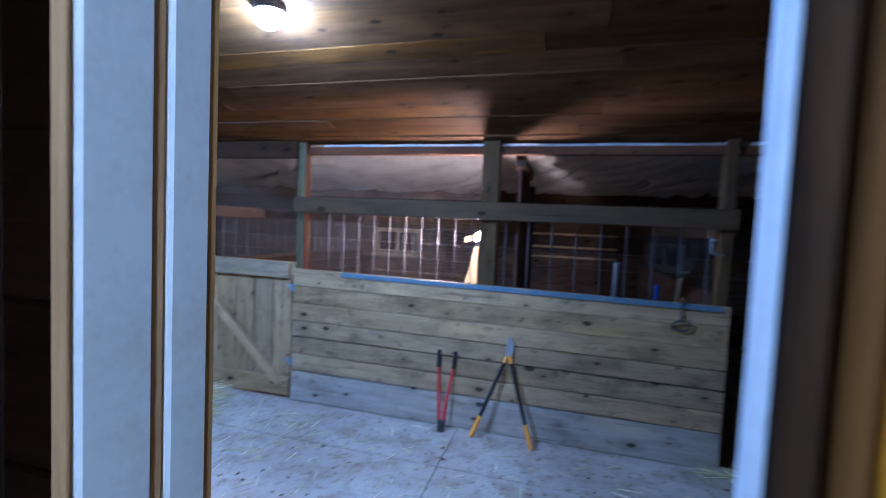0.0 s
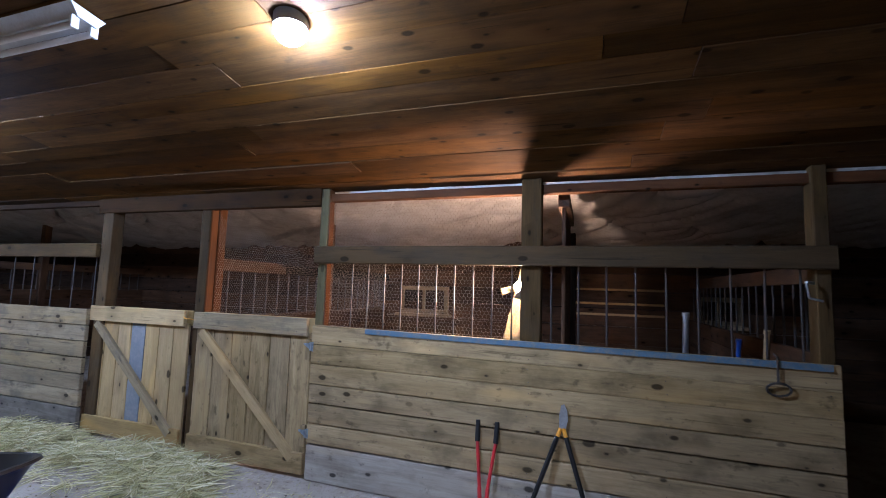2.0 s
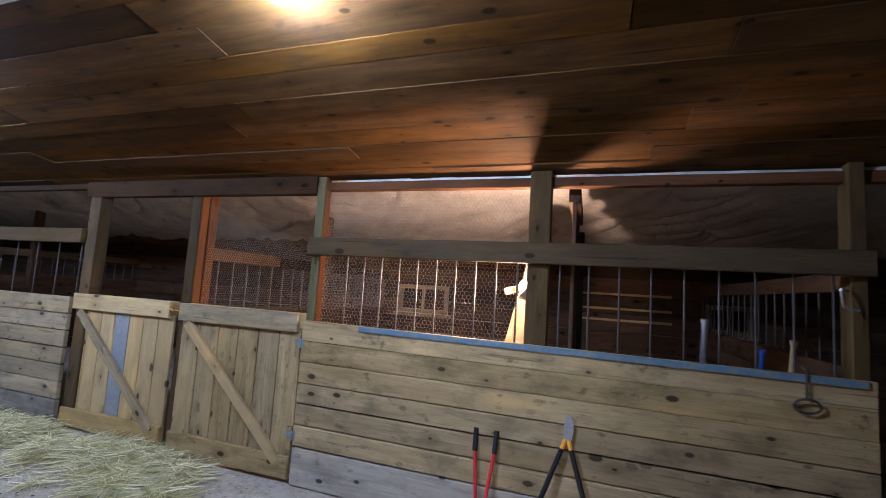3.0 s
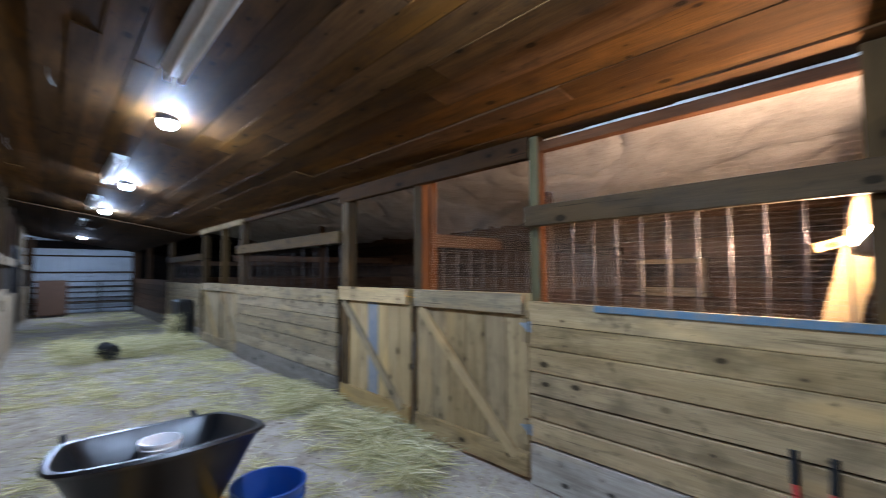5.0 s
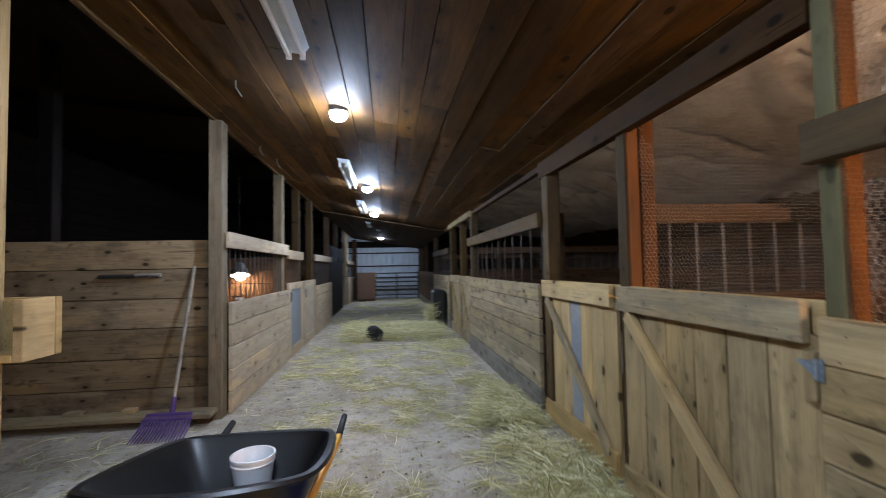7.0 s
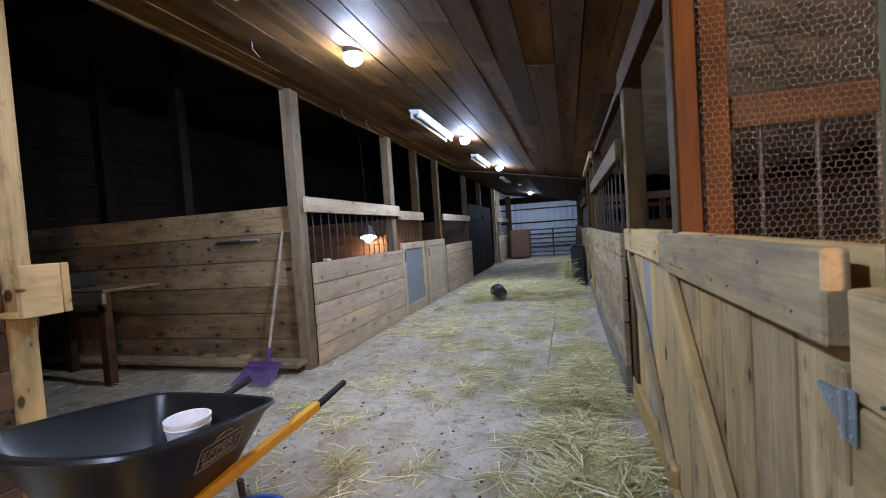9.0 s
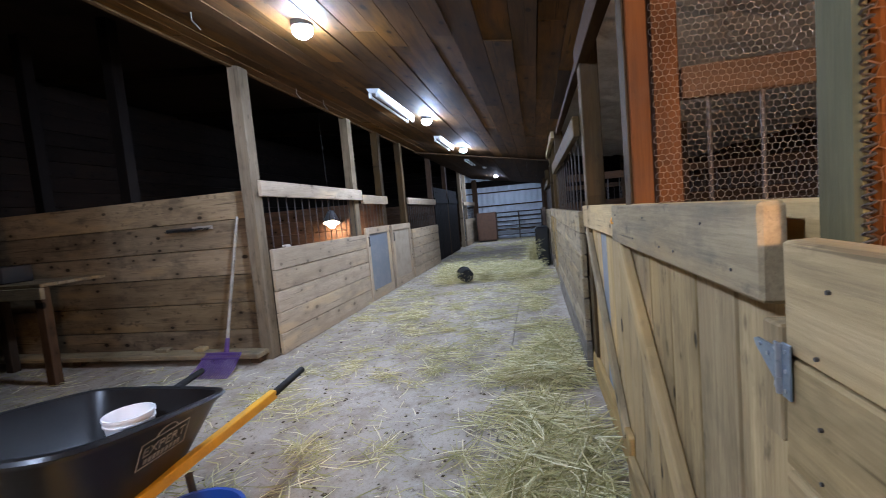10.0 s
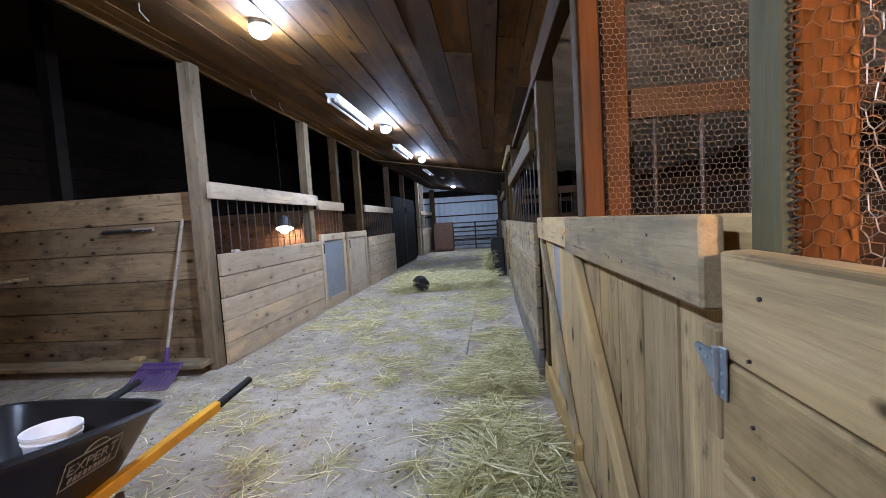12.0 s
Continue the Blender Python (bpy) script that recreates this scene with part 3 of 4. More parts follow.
    for a, b in sorted(seen_edges):
        p, q = pts[a], pts[b]
        d = (q - p).normalized()
        s = d.cross(n).normalized()
        t3 = n
        i0 = len(verts)
        for c in (p, q):
            verts += [c + s * w3, c - s * w3 * 0.5 + t3 * w3, c - s * w3 * 0.5 - t3 * w3]
        faces += [(i0, i0 + 1, i0 + 4, i0 + 3), (i0 + 1, i0 + 2, i0 + 5, i0 + 4), (i0 + 2, i0, i0 + 3, i0 + 5)]
    me = bpy.data.meshes.new(name)
    me.from_pydata([tuple(c) for c in verts], [], faces)
    me.materials.append(material)
    return tagged(new(name, me), label, "wire netting", kind="stuff")


hex_net("wire_netting", "rusty hexagonal chicken wire stretched over the stall front", (-1.884, 3.632, 1.09), (1, 0, 0), (0, 0, 1), 1.47, 0.98, 0.027, WIRE)
hex_net("wire_netting", "rusty chicken wire wrapped round the corner stud", (-1.8835, 3.562, 1.09), (0, 1, 0), (0, 0, 1), 0.078, 0.98, 0.020, RUST_WIRE, 0.0006, 9)
bm = bmesh.new()
turns = [Vector((-1.884 + 0.0045 * math.cos(i * math.tau / 6), 3.5525 + 0.0055 * math.sin(i * math.tau / 6), 1.09 + i * 0.0016)) for i in range(620)]
for p0, p1 in zip(turns, turns[1:]):
    tube(bm, p0, p1, 0.0016, n=4, caps=False)
tagged(part("netting_edge", bm, IRON), "dark twisted selvage of the chicken wire", "wire netting", kind="structure")
hex_net("wire_netting", "rusty hexagonal chicken wire on the stall partition", (-3.052, 3.66, 1.08), (0, 1, 0), (0, 0, 1), 3.4, 1.05, 0.024, WIRE, 0.015, 5)

# partitions between the stalls
for x, z in ((-3.11, 1.10), (-8.56, 1.2), (-13.05, 1.2), (1.30, 1.1)):
    w = board_wall("partition", "dark plank partition between two stalls", (x, 3.70), (x, 7.2), 0, z, 0.04, 7, DARK_WOOD)
    tagged(w, category="partition")
    if x == -3.11:
        r = along_y("rail", x - 0.02, x + 0.025, 3.76, 4.62, 1.51, 1.62, DARK_WOOD)
        tagged(r, "red-brown rail along the top of a stall partition", "rail", kind="structure")
    # far length of the first rail is coloured near black in place of shade
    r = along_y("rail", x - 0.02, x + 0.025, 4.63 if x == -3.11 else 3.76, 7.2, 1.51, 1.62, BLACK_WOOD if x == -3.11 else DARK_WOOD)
    tagged(r, "dark rail along the top of a stall partition", "rail", kind="structure")
    g = base("stall_grille", "upright bars over a stall partition", "stall bars", "stall grilles")
    for i in range(20):
        bm = bmesh.new()
        tube(bm, (x, 3.85 + i * 0.17, z - 0.01), (x, 3.85 + i * 0.17, 1.53), 0.008, n=8)
        part("bar", bm, IRON, g)
    if x < -3.0:
        yy = 5.4
        p = upright("partition_post", x - 0.05, x + 0.05, yy, yy + 0.1, 0, 2.4, DARK_WOOD)
        tagged(p, "timber post in the stall partition", "post", kind="structure")

# slatted half-height divider inside the first stall, beside the heat lamp
div = base("divider", "short slatted divider inside the heated stall", "partition", kind="structure")
for i in range(12):
    upright("slat", -0.165, -0.14, 3.70 + i * 0.075, 3.755 + i * 0.075, 0.0, 1.98, DARK_WOOD, div, 0.002)
along_y("top_rail", -0.19, -0.115, 3.70, 4.62, 1.985, 2.07, DARK_WOOD, div)
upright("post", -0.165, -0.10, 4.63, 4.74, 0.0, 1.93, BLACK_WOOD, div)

# sagging plastic sheet under the roof over the stalls
bm = bmesh.new()
NX, NY = 420, 60
grid = []
for i in range(NX + 1):
    colv = []
    for j in range(NY + 1):
        x = -13.0 + 17.8 * i / NX
        y = 3.66 + 3.5 * j / NY
        s = j / NY
        z = 2.50 - 0.46 * s - 0.05 * math.sin(math.pi * s) * (1 + 0.6 * math.sin(x * 1.7))
        fold = noise.noise(Vector((x * 1.3 + y * 1.1, y * 0.45 - x * 0.35, 0.0)))
        ridge = 1 - abs(noise.noise(Vector((x * 2.2 + y * 2.0, y * 0.9 - x * 0.5, 5.0))))
        z += 0.13 * ridge ** 12 * max(0.0, 0.4 + noise.noise(Vector((x * 0.7, y * 0.7, 9.0))))
        z += 0.035 * fold + 0.045 * abs(noise.noise(Vector((x * 4.0 + y * 3.0, y * 0.8, 3.0))))
        z += 0.018 * math.sin(9.0 * (x + 0.9 * y) + 5 * fold) * max(0.0, fold + 0.2)
        colv.append(bm.verts.new((x, y, z)))
    grid.append(colv)
for i in range(NX):
    for j in range(NY):
        bm.faces.new((grid[i][j], grid[i + 1][j], grid[i + 1][j + 1], grid[i][j + 1]))
sheet = part("ceiling_sheet", bm, SHEET, smooth=True)
solid = sheet.modifiers.new("thickness", "SOLIDIFY")
solid.thickness = 0.002
tagged(sheet, "wrinkled whitish plastic sheet sagging over the stalls", "plastic sheet", kind="structure")


def window(x, z, w, h):
    win = base("window_1" if x < 0 else "window_2", "small dark window with a pale wooden frame", "window", kind="structure")
    f = 0.06
    for a, b, c, d in ((x, x + w, z, z + f), (x, x + w, z + h - f, z + h)):
        along_x("window_frame", a, b, 7.13, 7.195, c, d, PINE_GREY, win)
    for a, b in ((x, x + f), (x + w / 2 - 0.02, x + w / 2 + 0.02), (x + w - f, x + w)):
        upright("window_frame", a, b, 7.135, 7.195, z + f, z + h - f, PINE_GREY, win)
    along_x("window_sill", x - 0.05, x + w + 0.05, 7.06, 7.195, z - 0.045, z - 0.002, PINE_GREY, win)
    bm = bmesh.new()
    box(bm, x + f, x + w - f, 7.165, 7.172, z + f, z + h - f)
    part("pane", bm, FRONT_GLASS, win)
    return win


window(-2.85, 1.02, 0.80, 0.42)
window(1.35, 1.05, 0.50, 0.36)

# three level battens on the outer wall
for z in (1.112, 1.262, 1.455):
    r = along_x("batten", -0.25, 0.97, 7.165, 7.197, z, z + 0.03, PINE_NEW)
    tagged(r, "pale level batten on the outer wall", "batten", "wall battens", "structure")

# leaning lumber by the heat lamp
t1 = timber("leaning_board", (-0.80, 4.12, 0.02), (-0.42, 4.30, 1.72), (1, 0, 0), 0.14, 0.03, PINE_NEW)
tagged(t1, "bright plank leaning upright near the heat lamp", "board")
t2 = timber("short_board", (-0.66, 4.185, 1.40), (-0.44, 4.26, 1.47), (0, 0, 1), 0.05, 0.04, PINE_NEW)
tagged(t2, "short offcut nailed across the leaning plank", "board")


def heat_lamp(x, y, z, aim, label, bulb):
    lamp = base("heat_lamp", label, "heat lamp", "heat lamps", at=look((x, y, z), (x + aim[0], y + aim[1], z + aim[2])))
    bm = bmesh.new()
    lathe(bm, [(0.015, 0.11), (0.03, 0.10), (0.05, 0.06), (0.085, -0.02), (0.09, -0.02), (0.055, 0.064), (0.034, 0.106), (0.015, 0.116)])
    part("reflector", bm, STEEL, lamp, smooth=True)
    bm = bmesh.new()
    lathe(bm, [(0.012, 0.07), (0.02, 0.05), (0.042, 0.005), (0.047, -0.025), (0.036, -0.055), (0.018, -0.07), (0.004, -0.073)], 20)
    part("bulb", bm, bulb, lamp, "glowing orange heat bulb", True)
    bm = bmesh.new()
    up = lamp.matrix_basis.inverted() @ Vector((x + 0.05, y, 2.42))
    tube(bm, (0, 0, 0.11), up, 0.004, n=6)
    part("cord", bm, BLACK_RUBBER, lamp)
    return lamp


heat_lamp(-0.435, 3.85, 1.42, (-0.80, -0.05, 0.60), "metal heat lamp glowing orange in the stall", HEAT_GLOW)

# hand tools and handles standing inside the first stall
for x, z, lean, r, m, lab in ((0.56, 1.31, 0.00, 0.018, STEEL, "pale metal hand tool standing upright in the stall"), (0.83, 1.17, 0.01, 0.013, BLUE_PLASTIC, "blue plastic hand tool standing upright in the stall"),
                              (0.97, 1.23, 0.03, 0.014, PINE_NEW, "yellow wooden hand tool standing upright in the stall")):
    bm = bmesh.new()
    tube(bm, (x - lean, 3.85, 0.0), (x, 3.66, z - 0.02), r, n=12)
    tube(bm, (x, 3.66, z - 0.02), (x, 3.657, z), r * 1.25, n=12)
    tagged(part("hand_tool", bm, m, smooth=True), lab, "hand tool", "tools in the stall")

# black rubber strip along the near end of the stall wall's top
r = along_x("edge_strip", -1.87, -1.55, 3.552, 3.585, 1.094, 1.100, BLACK_RUBBER)
tagged(r, "thin black strip under the netting's foot", "trim", kind="structure")

# ring hook hanging on the stall wall
bm = bmesh.new()
tube(bm, (0.955, 3.484, 1.10), (0.955, 3.484, 0.97), 0.006, n=8)
tube(bm, (0.955, 3.484, 1.10), (0.955, 3.53, 1.112), 0.006, n=8)
prev = None
for i in range(21):
    a = i * math.tau / 20
    p = (0.955 + 0.055 * math.cos(a), 3.478 - 0.006 * math.sin(a), 0.935 + 0.034 * math.sin(a))
    if prev:
        tube(bm, prev, p, 0.006, n=8)
    prev = p
tagged(part("ring_hook", bm, IRON), "dark iron hook and ring hung over the wall", "hook")
bm = bmesh.new()
tube(bm, (1.145, 3.53, 1.50), (1.09, 3.47, 1.50), 0.008, n=8)
tube(bm, (1.09, 3.47, 1.50), (1.10, 3.47, 1.42), 0.006, n=8)
tube(bm, (1.10, 3.47, 1.42), (1.16, 3.47, 1.405), 0.006, n=8)
tagged(part("latch", bm, STEEL), "bent metal latch hanging on the corner post", "latch")


# ---- the left-hand stalls ----
YL = 0.80
def left_wall(x0, x1, top, rows):
    w = board_wall("stall_wall", "dusty pale plank stall wall below iron bars", (x1, YL), (x0, YL), 0.0, top, 0.04, rows, STALL_PINK, 0.002)
    return tagged(w, category="stall wall")


left_wall(-4.95, -7.24, 1.0, 5)
left_wall(-9.66, -12.0, 0.96, 5)
left_wall(-16.6, -19.3, 0.96, 5)
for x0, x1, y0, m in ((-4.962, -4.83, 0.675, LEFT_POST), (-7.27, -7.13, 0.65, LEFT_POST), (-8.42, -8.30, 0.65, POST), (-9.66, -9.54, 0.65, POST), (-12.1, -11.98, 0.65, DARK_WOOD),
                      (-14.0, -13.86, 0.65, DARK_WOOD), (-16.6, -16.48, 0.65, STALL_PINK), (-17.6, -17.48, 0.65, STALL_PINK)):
    p = upright("stall_post", x0, x1, y0, y0 + 0.115, 0.0, 2.66, m)
    tagged(p, "squared timber post rising to the aisle ceiling", "post", "left stall posts", "structure")
for x0, x1, z0, z1 in ((-7.26, -4.90, 1.49, 1.635), (-8.35, -7.28, 1.44, 1.57), (-12.0, -9.60, 1.45, 1.58), (-19.3, -16.5, 1.45, 1.58)):
    r = along_x("rail", x0, x1, YL - 0.005, YL + 0.035, z0, z1, STALL_PINK, None, 0.005, 0.001)
    tagged(r, "pale horizontal timber rail above the stall bars", "rail", "left stall rails", "structure")
grille("upright iron bars between wall and rail", [-5.08 - 0.152 * i for i in range(14)], 0.99, 1.52, YL - 0.03)
grille("upright iron bars between wall and rail", [-7.40 - 0.14 * i for i in range(7)], 1.05, 1.46, YL - 0.03)
grille("upright iron bars between wall and rail", [-9.75 - 0.15 * i for i in range(15)], 0.95, 1.47, YL - 0.03)
grille("upright iron bars between wall and rail", [-16.8 - 0.2 * i for i in range(12)], 0.95, 1.47, YL - 0.03)


def left_door(x0, x1, panel, label):
    d = base("stall_door", label, "stall door", "left stall doors")
    y0, y1 = YL - 0.005, YL + 0.035
    upright("stile", x0, x0 + 0.10, y0, y1, 0.004, 1.09, STALL_PINK, d)
    upright("stile", x1 - 0.10, x1, y0, y1, 0.004, 1.09, STALL_PINK, d)
    along_x("top_rail", x0 + 0.102, x1 - 0.102, y0, y1, 0.99, 1.09, STALL_PINK, d)
    along_x("bottom_rail", x0 + 0.102, x1 - 0.102, y0, y1, 0.004, 0.15, STALL_PINK, d)
    bm = bmesh.new()
    box(bm, x0 + 0.08, x1 - 0.08, y0 + 0.002, y0 + 0.02, 0.14, 1.0, 0.002)
    part("panel", bm, panel, d)
    bm = bmesh.new()
    tube(bm, (x1 - 0.05, y1 + 0.012, 0.82), (x1 - 0.05, y1 + 0.012, 0.95), 0.008, n=8)
    tube(bm, (x1 - 0.05, y1 - 0.002, 0.82), (x1 - 0.05, y1 + 0.012, 0.82), 0.008, n=8)
    tube(bm, (x1 - 0.05, y1 - 0.002, 0.95), (x1 - 0.05, y1 + 0.012, 0.95), 0.008, n=8)
    part("handle", bm, IRON, d)
    return d


left_door(-8.31, -7.28, BLUE_GREY, "closed stall door with a blue-grey panel")
left_door(-9.55, -8.43, TAN_PANEL, "closed stall door with a tan plywood panel")
# near-black planks stand in for the dark opening between the two groups of stalls
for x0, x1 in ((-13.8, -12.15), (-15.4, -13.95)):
    d = base("opening_planks", "near-black planks standing in for the dark opening", "door", "dark doors")
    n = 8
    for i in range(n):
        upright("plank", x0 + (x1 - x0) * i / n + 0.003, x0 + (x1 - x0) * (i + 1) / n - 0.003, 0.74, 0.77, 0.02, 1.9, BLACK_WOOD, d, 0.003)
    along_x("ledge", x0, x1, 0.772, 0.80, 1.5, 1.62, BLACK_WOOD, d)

# plank end wall of the left stalls, and the sill beam before it
cross = board_wall("wall_cross", "brown plank end wall of the side stall", (-4.955, -3.5), (-4.955, 0.66), 0.0, 1.57, 0.05, 6, CROSS_WOOD, 0.003)
# unseen sheets added to stop heat-lamp light leaking between the planks
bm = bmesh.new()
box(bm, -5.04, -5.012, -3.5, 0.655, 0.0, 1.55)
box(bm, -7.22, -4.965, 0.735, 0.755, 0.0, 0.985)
tagged(part("wall_backing", bm, BLACK_WOOD), "dark sheets added behind the plank walls against light leaks", "wall", kind="structure")
sill = base("sill_beam", "worn timber plank lying on blocks along the wall", "beam", kind="structure")
along_y("plank", -4.85, -4.66, -3.3, 0.76, 0.062, 0.108, PINE_GREY, sill, 0.008, 0.003)
for yy in (-3.1, -1.4, 0.2, 0.62):
    along_y("block", -4.84, -4.74, yy, yy + 0.1, 0.0, 0.061, DARK_WOOD, sill)
# bay posts: silhouette darkness is put into their colour
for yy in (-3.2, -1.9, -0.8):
    p = upright("bay_post", -5.10, -4.985, yy, yy + 0.12, 0, 3.4, SHADE_POST)
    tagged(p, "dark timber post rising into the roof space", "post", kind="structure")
for x in (-8.37, -12.04, -16.5):
    w = board_wall("partition", "dark plank partition between side stalls", (x, -3.5), (x, 0.62), 0, 1.5, 0.04, 7, DARK_WOOD)
    tagged(w, category="partition")
# beam that carries the left edge of the aisle ceiling
bmx = along_x("edge_beam", -19.4, 5.1, 0.698, 0.736, 2.622, 2.70, CEILING_EDGE)
tagged(bmx, "brown beam along the edge of the aisle ceiling", "beam", kind="structure")
heat_lamp(-8.15, -0.12, 1.24, (0.25, 0.1, -0.9), "glowing orange heat lamp hung in the side stall", SMALL_HEAT_GLOW).scale = (1.6, 1.6, 1.6)

# ---- tack room wall and doorway at the start ----
jamb = base("door_1", "cream-painted doorway frame with worn brown edges", "door frame", kind="structure")
for y0, y1, m, nm in ((0.622, 0.630, GROOVE_WOOD, "varnished_edge"), (0.632, 0.700, CREAM_PAINT, "casing"), (0.702, 0.716, GROOVE_WOOD, "groove_strip"),
                      (0.718, 0.768, CREAM_PAINT, "jamb_face"), (0.770, 0.784, GROOVE_WOOD, "varnished_edge")):
    w = 0.205 if m is CREAM_PAINT else 0.209
    upright(nm, -0.224, -w, y0, y1, 0.0, 2.44, m, jamb, 0.003)
leaf = base("door_leaf", "dark brown plank door folded back open", "door", kind="structure")
for k in range(6):
    upright("board", -0.262, -0.226, -0.26 + k * 0.143, -0.12 + k * 0.143, 0.02, 2.3, BLACK_WOOD, leaf, 0.003)
right = base("door_2", "half-open sliding door with a white painted edge", "door", kind="structure")
upright("door_edge", 0.295, 0.307, 0.682, 0.70, 0.03, 2.2, WHITE_PAINT, right)
# dark strip paints the shading next to the door's white edge
upright("door_stile", 0.309, 0.331, 0.672, 0.70, 0.03, 2.2, HEADER_WOOD, right)
upright("door_leaf", 0.333, 0.352, 0.662, 0.70, 0.03, 2.2, DOOR_STAIN, right)
upright("door_leaf", 0.354, 1.25, 0.658, 0.70, 0.03, 2.2, VARNISH, right)
tack = base("wall_tack_room", "brown board wall of the tack room", "wall", kind="structure")
for k in range(14):
    z0 = 0.02 + k * 0.175
    along_x("board", -2.62, -0.264, 0.68, 0.73, z0, z0 + 0.172, DARK_WOOD, tack)
    along_x("board", 1.26, 5.1, 0.68, 0.73, z0, z0 + 0.172, DARK_WOOD, tack)
along_x("lintel", -0.264, 1.26, 0.68, 0.73, 2.22, 2.46, DARK_WOOD, tack)

# unseen enclosure, added so the bulb's light does not spill into the side bay
board_wall("wall_tack_west", "unseen board side wall added to contain the tack room light", (-2.62, 0.66), (-2.62, -2.6), 0, 2.62, 0.04, 14, DARK_WOOD)
board_wall("wall_tack_south", "unseen pine back wall added to contain the tack room light", (-2.6, -2.6), (2.5, -2.6), 0, 2.62, 0.04, 14, PINE)
board_wall("wall_tack_east", "unseen board side wall added to contain the tack room light", (2.5, -2.6), (2.5, 0.66), 0, 2.62, 0.04, 14, PINE)
bm = bmesh.new()
box(bm, -2.66, 2.56, -2.66, 0.675, 2.63, 2.66)
tagged(part("ceiling_tack", bm, PINE), "unseen pine ceiling added to contain the tack room light", "ceiling", kind="structure")

# corner post with a bracket box at the end of the tack room wall
p = upright("corner_post", -2.76, -2.63, 0.56, 0.70, 0.0, 2.62, PINE)
tagged(p, "squared pale timber post at the wall's end", "post", kind="structure")
bx = base("wooden_box", "small open wooden box fixed to the post", "box")
bm = bmesh.new()
box(bm, -2.80, -2.765, 0.60, 0.885, 0.955, 1.19, 0.003)
part("front_board", bm, PINE_NEW, bx)
bm = bmesh.new()
box(bm, -2.762, -2.60, 0.85, 0.885, 0.955, 1.19, 0.003)
part("side_board", bm, PINE_NEW, bx)
bm = bmesh.new()
box(bm, -2.762, -2.60, 0.735, 0.848, 0.955, 0.985, 0.003)
part("bottom_board", bm, PINE_NEW, bx)

# workbench in the dark side bay
bench = base("workbench", "rough wooden workbench in the dark side bay", "workbench")
along_y("front_rail", -4.22, -4.18, -2.9, -0.86, 0.77, 0.868, PINE_GREY, bench)
for i in range(4):
    along_y("top_board", -4.78 + i * 0.145, -4.64 + i * 0.145, -2.9, -0.88, 0.870, 0.90, CROSS_WOOD, bench)
for xx, yy in ((-4.30, -2.8), (-4.30, -1.0), (-4.64, -2.8), (-4.64, -2.0)):
    upright("leg", xx, xx + 0.075, yy, yy + 0.09, 0.0, 0.868, DARK_WOOD, bench)


pn = timber("plywood_sheet", (-4.05, -1.72, 0.0), (-4.16, -1.80, 0.66), (0, 1, 0), 0.26, 0.02, PINE_GREY)
tagged(pn, "pale board leaning against the workbench", "board")
bm = bmesh.new()
lathe(bm, [(0.075, 0.0), (0.085, 0.02), (0.095, 0.17), (0.10, 0.18), (0.092, 0.18), (0.085, 0.16), (0.07, 0.012), (0.002, 0.01)], 24)
gp = part("grey_pail", bm, STEEL, smooth=True)
gp.matrix_basis = pose(-3.95, -1.52, 0.001)
tagged(gp, "small grey pail on the floor by the workbench", "pail")
# plain box added where something like a kettle stands on the bench
bm = bmesh.new()
box(bm, -4.60, -4.34, -1.85, -1.50, 0.901, 1.06, 0.01)
cb0 = part("bench_box", bm, IRON)
tagged(cb0, "plain dark box in place of a kettle-like thing", "tool case")


# ---- lamps over the aisle ----
def globe(x, y, on=True, shine=BULB_GLOW):
    z = roof_z(y)
    lamp = base("ceiling_bulb", "bright cool white LED globe in a ceiling socket" if on else "unlit globe in a ceiling socket", "ceiling light", "aisle bulbs", at=pose(x, y, z))
    # socket's deep rim is added to hold the bulb's light off the ceiling
    bm = bmesh.new()
    lathe(bm, [(0.066, 0.03), (0.066, -0.006), (0.0655, -0.036), (0.0635, -0.038), (0.0625, -0.016), (0.044, -0.014)], 20)
    part("socket", bm, SOCKET_GREY, lamp, smooth=True)
    bm = bmesh.new()
    lathe(bm, [(0.030, -0.020), (0.047, -0.024), (0.058, -0.034), (0.062, -0.048), (0.059, -0.064), (0.049, -0.081), (0.035, -0.092), (0.018, -0.098), (0.003, -0.100)], 24)
    part("bulb", bm, shine if on else WHITE_PLASTIC, lamp, "glowing white globe" if on else "unlit globe", True)
    return lamp


tack_bulb = globe(0.45, -0.9, True, TACK_GLOW)
tack_bulb.matrix_basis = pose(0.45, -0.9, 2.60)
for x, y in ((-1.08, 2.0), (-3.93, 1.90), (-6.83, 1.97), (-9.7, 1.98), (-13.2, 2.0), (-16.6, 2.0)):
    globe(x, y, x != -13.2)


def strip_light(x0, x1, y):
    z = roof_z(y)
    f = base("strip_light", "unlit white fluorescent strip fixture on the ceiling", "ceiling light", "strip lights", at=pose((x0 + x1) / 2, y, z))
    h = (x1 - x0) / 2
    bm = bmesh.new()
    vs = [(-h, -0.065, -0.002), (-h, 0.065, -0.020), (-h, 0.035, -0.06), (-h, -0.035, -0.05)]
    a = [bm.verts.new(c) for c in vs]
    b = [bm.verts.new((h, c[1], c[2])) for c in vs]
    bm.faces.new(a)
    bm.faces.new(b[::-1])
    for i in range(4):
        bm.faces.new((a[i], a[(i + 1) % 4], b[(i + 1) % 4], b[i]))
    part("housing", bm, FIXTURE_WHITE, f)
    for yy in (-0.035, 0.035):
        bm = bmesh.new()
        tube(bm, (-h + 0.03, yy, -0.078), (h - 0.03, yy, -0.078), 0.013, n=12)
        part("lamp_tube", bm, WHITE_PLASTIC, f, smooth=True)
